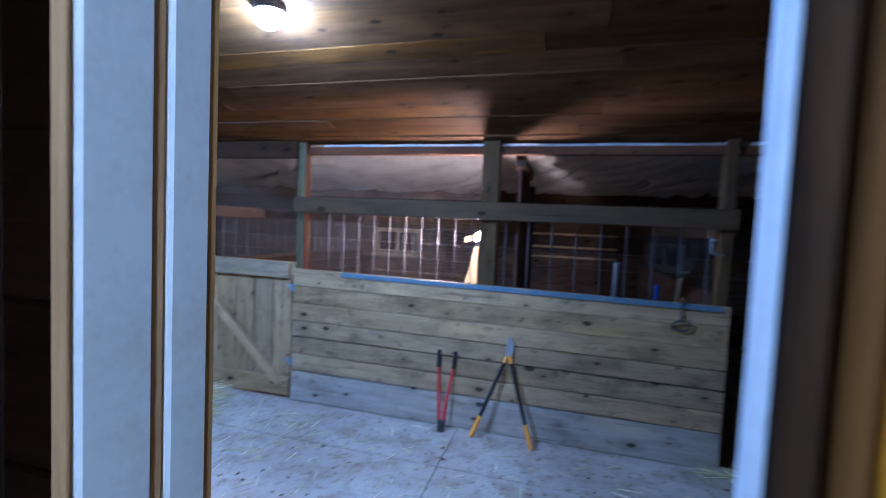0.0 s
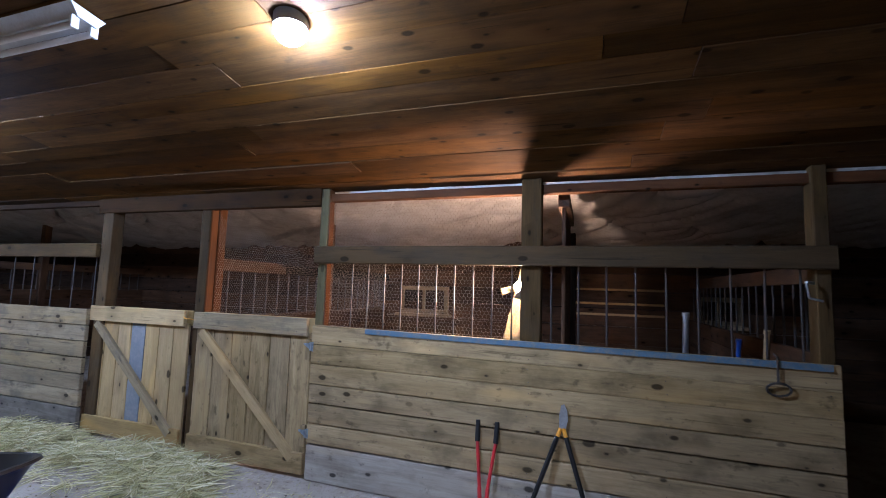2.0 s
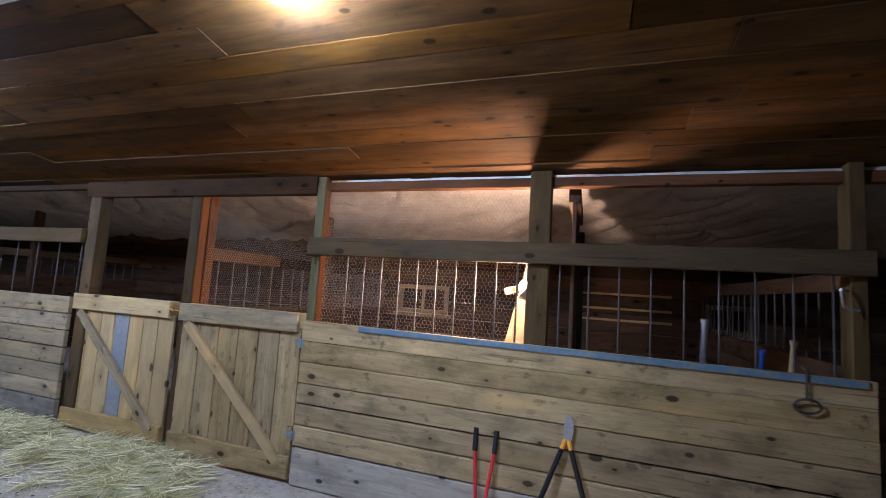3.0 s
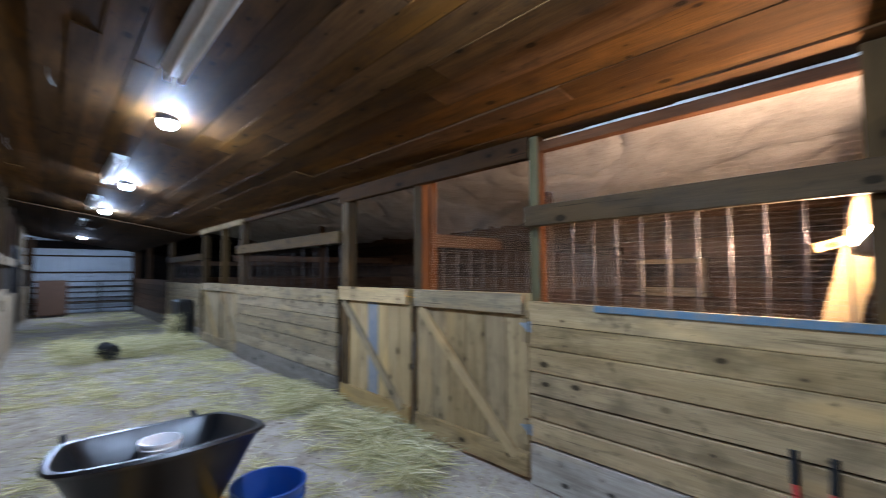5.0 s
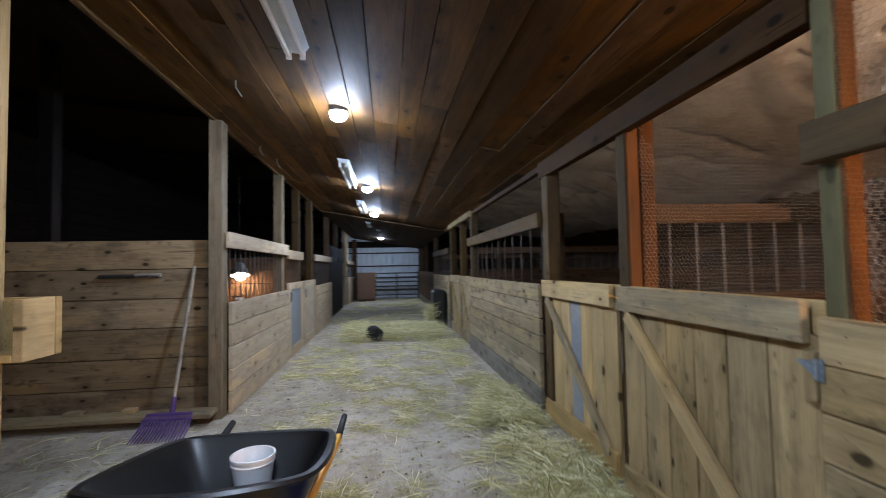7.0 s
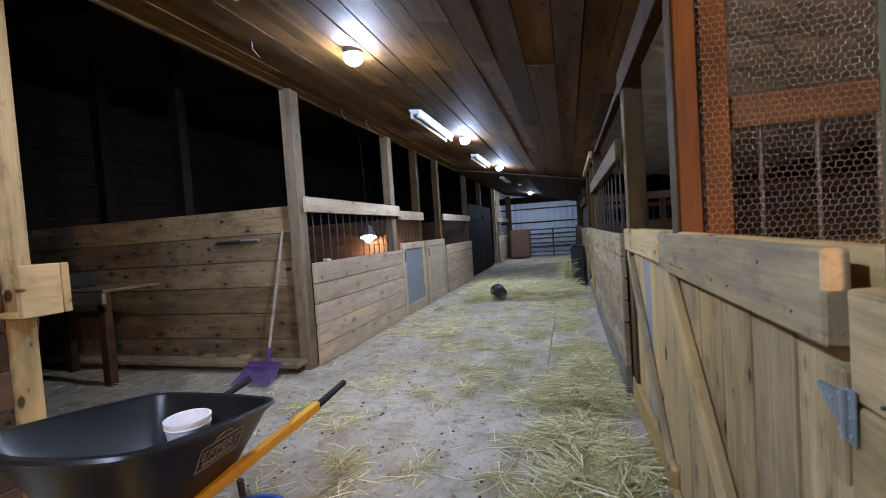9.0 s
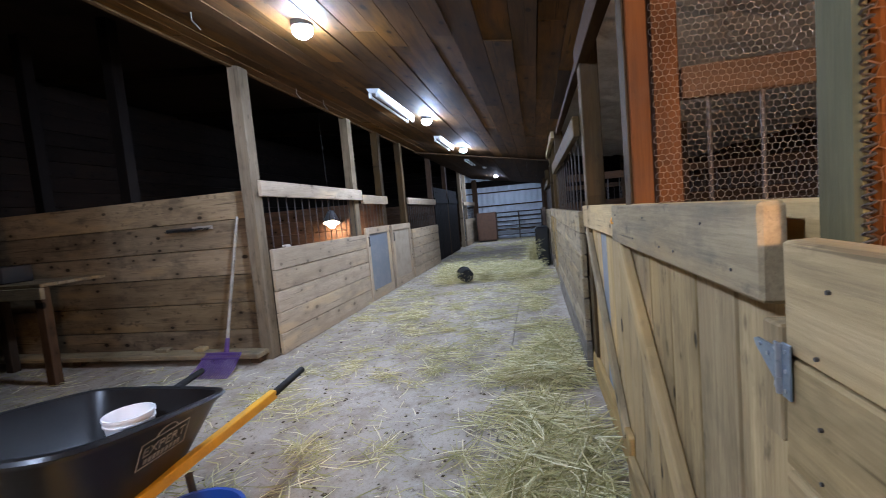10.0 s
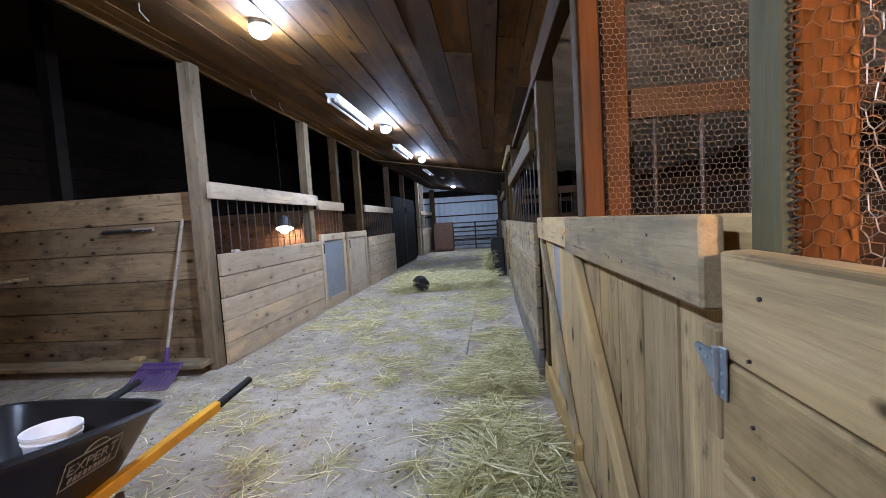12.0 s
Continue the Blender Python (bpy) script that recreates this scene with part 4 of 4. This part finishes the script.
        for xx in (-h + 0.012, h - 0.028):
            bm = bmesh.new()
            box(bm, xx, xx + 0.016, yy - 0.014, yy + 0.014, -0.095, -0.045, 0.002)
            part("lampholder", bm, WHITE_PLASTIC, f)
    return f


for x0, x1 in ((-3.08, -1.86), (-6.75, -5.45), (-9.5, -8.3), (-12.6, -11.4)):
    strip_light(x0, x1, 1.78)
for x, y in ((-3.78, 1.25), (-6.1, 0.95), (-5.6, 0.9)):
    bm = bmesh.new()
    z = roof_z(y)
    tube(bm, (x, y, z + 0.01), (x, y, z - 0.05), 0.004, n=6)
    tube(bm, (x, y, z - 0.05), (x - 0.03, y + 0.03, z - 0.10), 0.004, n=6)
    tagged(part("hook", bm, STEEL), "small bent wire hook in the ceiling", "hook", "ceiling hooks")


# ---- loose things ----
def wheelbarrow():
    wb = base("wheelbarrow", "black plastic tray wheelbarrow with yellow wooden handles", "wheelbarrow")
    # tray: rounded outline, from rim to a smaller floor
    rim = [(-2.82, 1.44), (-2.835, 1.67), (-2.82, 1.90), (-2.80, 1.955), (-2.75, 1.985), (-2.45, 2.005), (-2.25, 1.995), (-2.175, 1.95), (-2.12, 1.80), (-2.10, 1.65),
           (-2.12, 1.50), (-2.175, 1.35), (-2.25, 1.305), (-2.45, 1.31), (-2.75, 1.34), (-2.80, 1.375)]
    for _ in range(2):
        rim = [q for a, b in zip(rim, rim[1:] + rim[:1]) for q in ((a[0] * 0.75 + b[0] * 0.25, a[1] * 0.75 + b[1] * 0.25), (a[0] * 0.25 + b[0] * 0.75, a[1] * 0.25 + b[1] * 0.75))]
    cx, cy = -2.48, 1.66

    def ring(bm, s, z0, zs, out=0.0):
        r = []
        for x, y in rim:
            zz = z0 + zs * (x + 2.83) / 0.78
            dx, dy = x - cx, y - cy
            n = math.hypot(dx, dy)
            r.append(bm.verts.new((cx + dx * s + dx / n * out, cy + dy * s + dy / n * out, zz)))
        return r

    bm = bmesh.new()
    loops = [ring(bm, 0.52, 0.27, 0.02), ring(bm, 0.60, 0.30, 0.04), ring(bm, 0.97, 0.53, 0.105), ring(bm, 1.0, 0.545, 0.11, 0.012), ring(bm, 1.0, 0.555, 0.11, 0.026),
             ring(bm, 1.0, 0.565, 0.11, 0.018), ring(bm, 0.985, 0.563, 0.11), ring(bm, 0.955, 0.54, 0.108), ring(bm, 0.66, 0.40, 0.05), ring(bm, 0.58, 0.38, 0.03)]
    for p, q in zip(loops, loops[1:]):
        for i in range(len(p)):
            bm.faces.new((p[i], p[(i + 1) % len(p)], q[(i + 1) % len(p)], q[i]))
    bm.faces.new(loops[0][::-1])
    bm.faces.new(loops[-1])
    tray = part("tray", bm, BLACK_PLASTIC, wb, "black moulded plastic tray", True)
    # printed badge: a frame, a handle shape, a word and an unreadable line
    m = pose(-2.525, 1.957, 0.500, 115.7, 0, 180) @ Matrix.Scale(0.82, 4)
    bm = bmesh.new()
    for a, b, c, d in ((-0.115, 0.115, 0.055, 0.06), (-0.115, 0.115, -0.06, -0.055), (-0.12, -0.115, -0.06, 0.06), (0.115, 0.12, -0.06, 0.06)):
        box(bm, a, b, c, d, 0.0, 0.002)
    for i in range(9):
        box(bm, -0.088 + i * 0.02, -0.074 + i * 0.02, -0.045, -0.022, 0.0, 0.002)
    for i in range(8):
        a0, a1 = math.pi * i / 8, math.pi * (i + 1) / 8
        tube(bm, (0.05 * math.cos(a0), 0.06 + 0.03 * math.sin(a0), 0.001), (0.05 * math.cos(a1), 0.06 + 0.03 * math.sin(a1), 0.001), 0.003, n=6)
    part("badge", bm, GREY_TEXT, wb, "faded grey printed badge").matrix_basis = m
    cu = bpy.data.curves.new("word", "FONT")
    cu.body, cu.size, cu.align_x, cu.extrude = "EXPERT", 0.062, "CENTER", 0.001
    tmp = new("word", cu)
    dg = bpy.context.evaluated_depsgraph_get()
    me = bpy.data.meshes.new_from_object(tmp.evaluated_get(dg))
    bpy.data.objects.remove(tmp)
    me.materials.append(GREY_TEXT)
    w = new("lettering", me)
    w.parent = wb
    w.matrix_basis = m @ pose(0, -0.008, 0.001)
    for yy, dy in ((1.40, -0.02), (1.94, 0.03)):
        timber("handle", (-2.05, yy + (0.12 if yy < 1.6 else -0.12), 0.27), (-3.12, yy + dy, 0.415), (0, 0, 1), 0.042, 0.036, YELLOW_PAINT, wb, 0.004)
        bm = bmesh.new()
        tube(bm, (-3.11, yy + dy, 0.414), (-3.36, yy + dy * 1.3, 0.442), 0.018, 0.016, n=14)
        part("grip", bm, BLACK_RUBBER, wb, "black rubber grip", True)
        bm = bmesh.new()
        tube(bm, (-2.62, yy, 0.33), (-2.66, yy, 0.012), 0.013, n=10)
        tube(bm, (-2.66, yy, 0.012), (-2.50, yy, 0.012), 0.013, n=10)
        tube(bm, (-2.50, yy, 0.012), (-2.35, yy, 0.30), 0.013, n=10)
        part("leg", bm, IRON, wb, smooth=True)
    bm = bmesh.new()
    prof = [(0.10, -0.03), (0.17, -0.045), (0.20, -0.03), (0.205, 0.0), (0.20, 0.03), (0.17, 0.045), (0.10, 0.03)]
    lathe(bm, prof, 28)
    bmesh.ops.rotate(bm, verts=bm.verts, matrix=Matrix.Rotation(radians(90), 3, "X"))
    bmesh.ops.translate(bm, verts=bm.verts, vec=(-1.98, 1.66, 0.207))
    wheel = part("wheel", bm, BLACK_RUBBER, wb, smooth=True)
    bm = bmesh.new()
    tube(bm, (-1.98, 1.53, 0.207), (-1.98, 1.79, 0.207), 0.011, n=10)
    part("axle", bm, STEEL, wb)
    return wb


wheelbarrow()


def pail(name, label, x, y, z, r, h, material, bail=True, tip=None, taper=0.82):
    p = base(name, label, "bucket", at=tip or pose(x, y, z))
    bm = bmesh.new()
    lathe(bm, [(r * taper * 0.97, 0.0), (r * taper, 0.006), (r * 0.985, h * 0.80), (r * 1.03, h * 0.80), (r * 1.03, h * 0.83), (r * 0.99, h * 0.84), (r, h - 0.012), (r * 1.05, h - 0.01), (r * 1.05, h),
               (r * 0.97, h), (r * 0.95, h - 0.02), (r * taper * 0.95, 0.012), (0.002, 0.010)], 40)
    part("body", bm, material, p, smooth=True)
    if bail:
        bm = bmesh.new()
        prev = None
        for i in range(17):
            a = math.pi * i / 16
            q = (r * 1.07 * math.cos(a), r * 1.02 * math.sin(a), h * 0.86 - 0.03 * math.sin(a))
            if prev:
                tube(bm, prev, q, 0.003, n=6)
            prev = q
        part("bail", bm, STEEL, p, "wire bail lying down", True)
    return p


pail("white_pail", "small white plastic pail inside the wheelbarrow tray", -2.645, 1.69, 0.400, 0.081, 0.148, WHITE_PLASTIC, False)
pail("blue_bucket", "deep blue plastic bucket on the floor", -2.43, 2.10, 0.001, 0.165, 0.30, BLUE_PLASTIC)
pail("black_bucket", "black rubber bucket lying on its side", 0, 0, 0, 0.125, 0.23, BLACK_RUBBER, False, pose(-8.50, 2.05, 0.128, 0, -88, 24), 0.85)


def bolt_cutter():
    t = base("bolt_cutter", "red bolt cutter leaning upside down on the wall", "bolt cutter")
    foot = Vector((-0.60, 3.395, 0.006))
    lean = Vector((0, 0.10, 0.58)).normalized()
    bm = bmesh.new()
    box(bm, foot.x - 0.028, foot.x + 0.028, foot.y - 0.012, foot.y + 0.014, 0.004, 0.10, 0.006)
    tube(bm, (foot.x, foot.y - 0.022, 0.07), (foot.x, foot.y + 0.022, 0.075), 0.012, n=10)
    part("jaws", bm, IRON, t, "dark steel jaws")
    for s in (-1, 1):
        a = foot + Vector((s * 0.018, 0, 0.09))
        c = foot + Vector((s * 0.026 - 0.005, 0.0, 0.0)) + lean * 0.20
        d = foot + Vector((s * 0.058 - 0.002, 0.0, 0.0)) + lean * 0.46
        e = foot + Vector((s * 0.062 - 0.002, 0.0, 0.0)) + lean * 0.585
        bm = bmesh.new()
        tube(bm, a, c, 0.013, n=10)
        tube(bm, c, d, 0.011, n=10)
        part("arm", bm, RED_PAINT, t, smooth=True)
        bm = bmesh.new()
        tube(bm, d, e, 0.016, 0.014, n=12)
        part("grip", bm, BLACK_RUBBER, t, "black rubber grip", True)


def loppers():
    t = base("loppers", "black loppers with orange grips, standing spread on the floor", "loppers")
    top = Vector((-0.145, 3.488, 0.60))
    bm = bmesh.new()
    pts = [(-0.016, 0.0), (0.02, -0.01), (0.034, 0.05), (0.030, 0.10), (0.012, 0.14), (-0.006, 0.13), (-0.018, 0.07)]
    fr = [bm.verts.new((top.x + a, top.y - 0.012, top.z + b)) for a, b in pts]
    bk = [bm.verts.new((top.x + a, top.y - 0.002, top.z + b)) for a, b in pts]
    bm.faces.new(fr)
    bm.faces.new(bk[::-1])
    for i in range(len(pts)):
        j = (i + 1) % len(pts)
        bm.faces.new((fr[i], bk[i], bk[j], fr[j]))
    tube(bm, (top.x + 0.003, top.y - 0.02, top.z + 0.015), (top.x + 0.003, top.y + 0.002, top.z + 0.015), 0.011, n=12)
    part("blade", bm, STEEL, t, "bright steel blade")
    for end in (Vector((-0.375, 3.385, 0.012)), Vector((0.055, 3.345, 0.012))):
        s = -1 if end.x < top.x else 1
        a = top + Vector((s * 0.008, -0.01, 0.0))
        b = a.lerp(end, 0.22)
        c = a.lerp(end, 0.74)
        bm = bmesh.new()
        tube(bm, a, a.lerp(end, 0.10), 0.012, n=10)
        part("collar", bm, ORANGE_GRIP, t)
        bm = bmesh.new()
        tube(bm, a.lerp(end, 0.08), c, 0.014, n=12)
        part("arm", bm, BLACK_PLASTIC, t, smooth=True)
        bm = bmesh.new()
        tube(bm, c, end, 0.017, 0.015, n=12)
        part("grip", bm, ORANGE_GRIP, t, "orange rubber grip", True)


bolt_cutter()
loppers()


def manure_fork():
    f = base("manure_fork", "purple plastic manure fork leaning on the plank wall", "manure fork")
    bm = bmesh.new()
    tube(bm, (-4.635, 0.48, 0.17), (-4.938, 0.52, 1.33), 0.014, n=12)
    part("shaft", bm, BASE_BOARD, f, "worn pale wooden shaft", True)
    bm = bmesh.new()
    tube(bm, (-4.622, 0.478, 0.115), (-4.660, 0.484, 0.26), 0.022, 0.019, n=12)
    part("socket", bm, PURPLE_PLASTIC, f, smooth=True)
    top, foot = Vector((-4.61, 0.48, 0.16)), Vector((-4.34, 0.49, 0.012))
    bm = bmesh.new()
    tube(bm, top + Vector((0.02, -0.17, -0.02)), top + Vector((0.02, 0.17, -0.02)), 0.014, n=10)
    tube(bm, top + Vector((0.07, -0.185, -0.045)), top + Vector((0.07, 0.185, -0.045)), 0.008, n=8)
    part("crossbar", bm, PURPLE_PLASTIC, f, smooth=True)
    for i in range(17):
        y = -0.17 + 0.34 * i / 16
        bm = bmesh.new()
        a, b, c = top + Vector((0.02, y, -0.02)), top.lerp(foot, 0.6) + Vector((0, y * 1.08, -0.022)), foot + Vector((0, y * 1.12, 0.0))
        tube(bm, a, b, 0.0065, n=6)
        tube(bm, b, c, 0.0065, 0.004, n=6)
        part("tine", bm, PURPLE_PLASTIC, f)


manure_fork()

# brush rail hung on the plank wall
br = base("hanging_brush", "dark flat brush hung on the plank wall", "brush")
along_y("back", -4.953, -4.930, -0.27, 0.02, 1.235, 1.270, IRON, br)
along_y("back", -4.953, -4.932, 0.022, 0.24, 1.240, 1.275, BASE_BOARD, br)
bm = bmesh.new()
for i in range(36):
    y = -0.26 + i * 0.0137
    tube(bm, (-4.932, y, 1.255), (-4.895, y + RNG.uniform(-0.004, 0.004), 1.235 + RNG.uniform(-0.01, 0.01)), 0.004, 0.002, n=5)
part("bristles", bm, BLACK_RUBBER, br)

# rag tied over the top of the pale stall wall
bm = bmesh.new()
for k in range(3):
    p = [Vector((-5.22 - 0.03 * k, 0.775, 1.012)), Vector((-5.22 - 0.03 * k, 0.812, 1.015)), Vector((-5.235 - 0.035 * k, 0.818, 0.90)), Vector((-5.21 - 0.055 * k, 0.816, 0.78 - 0.05 * k))]
    for a, c in zip(p, p[1:]):
        tube(bm, a, c, 0.011, 0.009, n=7)
tagged(part("rag", bm, CLOTH, smooth=True), "pale rag tied over the stall wall", "rag")

# feeder with hay by the far stall doors
fd = base("hay_feeder", "black plastic hay feeder standing at the wall", "feeder")
bm = bmesh.new()
box(bm, -10.75, -10.10, 3.20, 3.47, 0.0, 0.78, 0.04)
part("tub", bm, BLACK_PLASTIC, fd)
# brown cabinet near the far gate
cb = base("brown_cabinet", "tall brown wooden cabinet near the far gate", "cabinet")
bm = bmesh.new()
box(bm, -18.6, -18.0, 1.04, 1.76, 0.06, 1.12, 0.01)
part("body", bm, BROWN_PANEL, cb)
bm = bmesh.new()
box(bm, -18.0, -17.985, 1.06, 1.74, 0.09, 1.10, 0.004)
part("door", bm, BROWN_PANEL, cb)
bm = bmesh.new()
box(bm, -18.55, -18.05, 1.07, 1.73, 0.0, 0.058)
part("plinth", bm, IRON, cb)

# tubular steel gate across the far end
tg = base("pipe_gate", "grey tubular steel gate across the far end", "gate")
for z in (0.18, 0.36, 0.54, 0.72, 0.90, 1.07):
    bm = bmesh.new()
    tube(bm, (-18.9, 0.9, z), (-18.9, 3.48, z), 0.024, n=10)
    part("pipe", bm, IRON, tg, smooth=True)
for y in (0.9, 2.6, 3.48):
    bm = bmesh.new()
    tube(bm, (-18.9, y, 0.0), (-18.9, y, 1.10), 0.028, n=10)
    part("upright", bm, IRON, tg, smooth=True)

# sawn log in the dark corner past the first stall
bm = bmesh.new()
lathe(bm, [(0.20, 0.0), (0.22, 0.02), (0.205, 0.2), (0.21, 0.40), (0.20, 0.42), (0.004, 0.425)], 22)
for v in bm.verts:
    v.co += Vector((RNG.uniform(-0.008, 0.008), RNG.uniform(-0.008, 0.008), 0))
lg = part("log", bm, POST, smooth=True)
lg.matrix_basis = pose(2.35, 4.6, 0.0)
tagged(lg, "upright sawn log in the dark corner", "log")


# offcuts left on the sill beam
for yy, w, m in ((0.02, 0.10, PINE_NEW), (-0.42, 0.14, PINE_GREY)):
    bm = bmesh.new()
    box(bm, -4.84, -4.76, yy, yy + w, 0.109, 0.142, 0.004)
    tagged(part("offcut", bm, m), "small pale wooden offcut on the sill plank", "offcut", "sill offcuts")


# ---- straw ----
def strands(name, label, count, place, length, seed, lift=0.0, wide=0.0030):
    """Loose stalks: bent three-sided stems lying on the floor."""
    rng = random.Random(seed)
    verts, faces = [], []
    for _ in range(count):
        x, y, top = place(rng)
        n = rng.uniform(*length)
        a = rng.uniform(0, math.tau)
        bend = rng.gauss(0, 0.22)
        z = 0.003 + rng.random() ** 2 * (top + lift)
        dz = rng.gauss(0, 0.06) * n + rng.uniform(0, 0.35) * top
        p0 = Vector((x, y, z))
        p1 = p0 + Vector((math.cos(a), math.sin(a), 0)) * n * 0.5 + Vector((0, 0, abs(dz) * 0.5))
        p2 = p1 + Vector((math.cos(a + bend), math.sin(a + bend), 0)) * n * 0.5 + Vector((0, 0, dz * 0.3))
        p2.z = max(p2.z, 0.003)
        w = wide * rng.uniform(0.5, 1.4)
        side = Vector((-math.sin(a), math.cos(a), 0)) * w
        i0 = len(verts)
        for c, s in ((p0, 0.8), (p1, 1.0), (p2, 0.5)):
            verts += [tuple(c + side * s), tuple(c - side * s), tuple(c + Vector((0, 0, w * 1.1 * s)))]
        for k in (0, 3):
            for e in ((0, 1), (1, 2), (2, 0)):
                faces.append((i0 + k + e[0], i0 + k + e[1], i0 + k + 3 + e[1], i0 + k + 3 + e[0]))
        faces += [(i0, i0 + 2, i0 + 1), (i0 + 6, i0 + 7, i0 + 8)]
    me = bpy.data.meshes.new(name)
    me.from_pydata(verts, [], faces)
    me.materials.append(STRAW)
    return tagged(new(name, me), label, "straw", kind="stuff")


def clumped(x0, x1, y0, y1, n, spread, seed, top):
    rng0 = random.Random(seed)
    spots = [(rng0.uniform(x0, x1), rng0.uniform(y0, y1), rng0.uniform(0.3, 1.0) * spread) for _ in range(n)]

    def place(rng):
        cx, cy, s = rng.choice(spots)
        return cx + rng.gauss(0, s), min(cy + rng.gauss(0, s * 0.6), 3.44), top
    return place


strands("straw", "drift of yellow-green straw along the stall gates", 6200, clumped(-5.0, -2.2, 2.96, 3.42, 26, 0.12, 1, 0.09), (0.06, 0.30), 11, wide=0.0031)
strands("straw", "straw lying along the far stall wall", 2600, clumped(-9.8, -5.2, 2.95, 3.4, 22, 0.19, 2, 0.03), (0.05, 0.22), 12, wide=0.0026)
strands("straw", "thin scatter of straw over the aisle floor", 1500, lambda r: (r.uniform(-9.5, -1.6), r.uniform(0.9, 3.3), 0.012), (0.04, 0.20), 13, wide=0.0028)
strands("straw", "clumps of straw scattered over the aisle floor", 4200, clumped(-8.0, -2.2, 1.0, 3.2, 95, 0.085, 3, 0.035), (0.05, 0.22), 14, wide=0.0028)
strands("straw", "fine chaff strewn over the aisle floor", 5000, lambda r: (r.uniform(-10.5, -1.4), r.uniform(0.9, 3.45), 0.005), (0.008, 0.035), 21, wide=0.0018)
strands("hay_pile", "low pile of loose hay on the aisle floor", 9000, clumped(-10.1, -8.55, 1.35, 3.2, 34, 0.17, 4, 0.17), (0.06, 0.26), 15)
strands("straw", "dim straw over the far floor", 3500, clumped(-18.8, -10.5, 1.0, 3.4, 60, 0.35, 5, 0.02), (0.08, 0.25), 16, wide=0.003)
strands("hay_pile", "tuft of hay spilling from the feeder", 1100, clumped(-10.3, -10.05, 3.10, 3.2, 10, 0.05, 6, 0.45), (0.08, 0.22), 17)
strands("straw", "sparse straw stalks near the tools", 420, lambda r: (r.uniform(-1.9, 1.5), r.uniform(1.4, 3.4), 0.006), (0.03, 0.14), 18)
strands("straw", "straw litter past the end of the stall", 1600, clumped(1.3, 3.2, 3.3, 5.5, 30, 0.2, 8, 0.03), (0.05, 0.2), 19)
strands("straw", "straw litter in the side bay", 700, lambda r: (r.uniform(-4.6, -2.8), r.uniform(-2.5, 0.9), 0.01), (0.04, 0.18), 20)


def crumbs(name, label, count, area, size, seed):
    """Small dark lumps of dirt and dung, squashed and uneven."""
    rng = random.Random(seed)
    verts, faces = [], []
    for _ in range(count):
        x, y, r = rng.uniform(*area[:2]), rng.uniform(*area[2:]), size * (0.25 + rng.random() ** 3)
        i0 = len(verts)
        for k in range(5):
            a = k * math.tau / 5 + rng.uniform(-0.3, 0.3)
            verts.append((x + math.cos(a) * r * rng.uniform(0.6, 1.2), y + math.sin(a) * r * rng.uniform(0.6, 1.2), 0.0005))
        verts.append((x + rng.uniform(-0.3, 0.3) * r, y, r * rng.uniform(0.3, 0.8)))
        faces += [(i0 + k, i0 + (k + 1) % 5, i0 + 5) for k in range(5)] + [(i0 + 4, i0 + 3, i0 + 2, i0 + 1, i0)]
    me = bpy.data.meshes.new(name)
    me.from_pydata(verts, [], faces)
    me.materials.append(DIRT)
    return tagged(new(name, me), label, "dirt", kind="stuff")


DIRT = plain("dark_dirt", (0.075, 0.055, 0.032), 0.95, dirt=0.5, grime=(0.16, 0.13, 0.07), spec=0.1)
crumbs("dirt", "dark crumbs of dirt and dung on the floor", 1800, (-9.5, -1.0, 0.9, 3.45), 0.013, 31)
crumbs("dirt", "dark crumbs of dirt near the tools", 160, (-1.9, 1.4, 1.2, 3.4), 0.014, 32)


# ---- nails ----
def nails(name, label, spots, y):
    bm = bmesh.new()
    for x, z in spots:
        tube(bm, (x, y - 0.0006, z), (x, y + 0.003, z), 0.0026, n=6)
    return tagged(part(name, bm, IRON), label, "nails", kind="stuff")


rows = [0.13] + [0.26 + 0.1383 * (k + 0.5) for k in range(6)]
spots = [(x + RNG.uniform(-0.012, 0.012), z + d + RNG.uniform(-0.008, 0.008)) for x in (-1.90 + 0.03, -1.02, -0.35, 0.42, 1.18) for z in rows for d in (-0.035, 0.035)]
nails("nails", "dark nail heads in the stall wall boards", spots, 3.499)
spots = [(-3.085 + 0.136 * (i + 0.5) + RNG.uniform(-0.02, 0.02), 1.09 + RNG.choice((-0.035, 0.03))) for i in range(8)]
nails("nails", "dark nail heads along the gate's top board", spots, 3.4985)
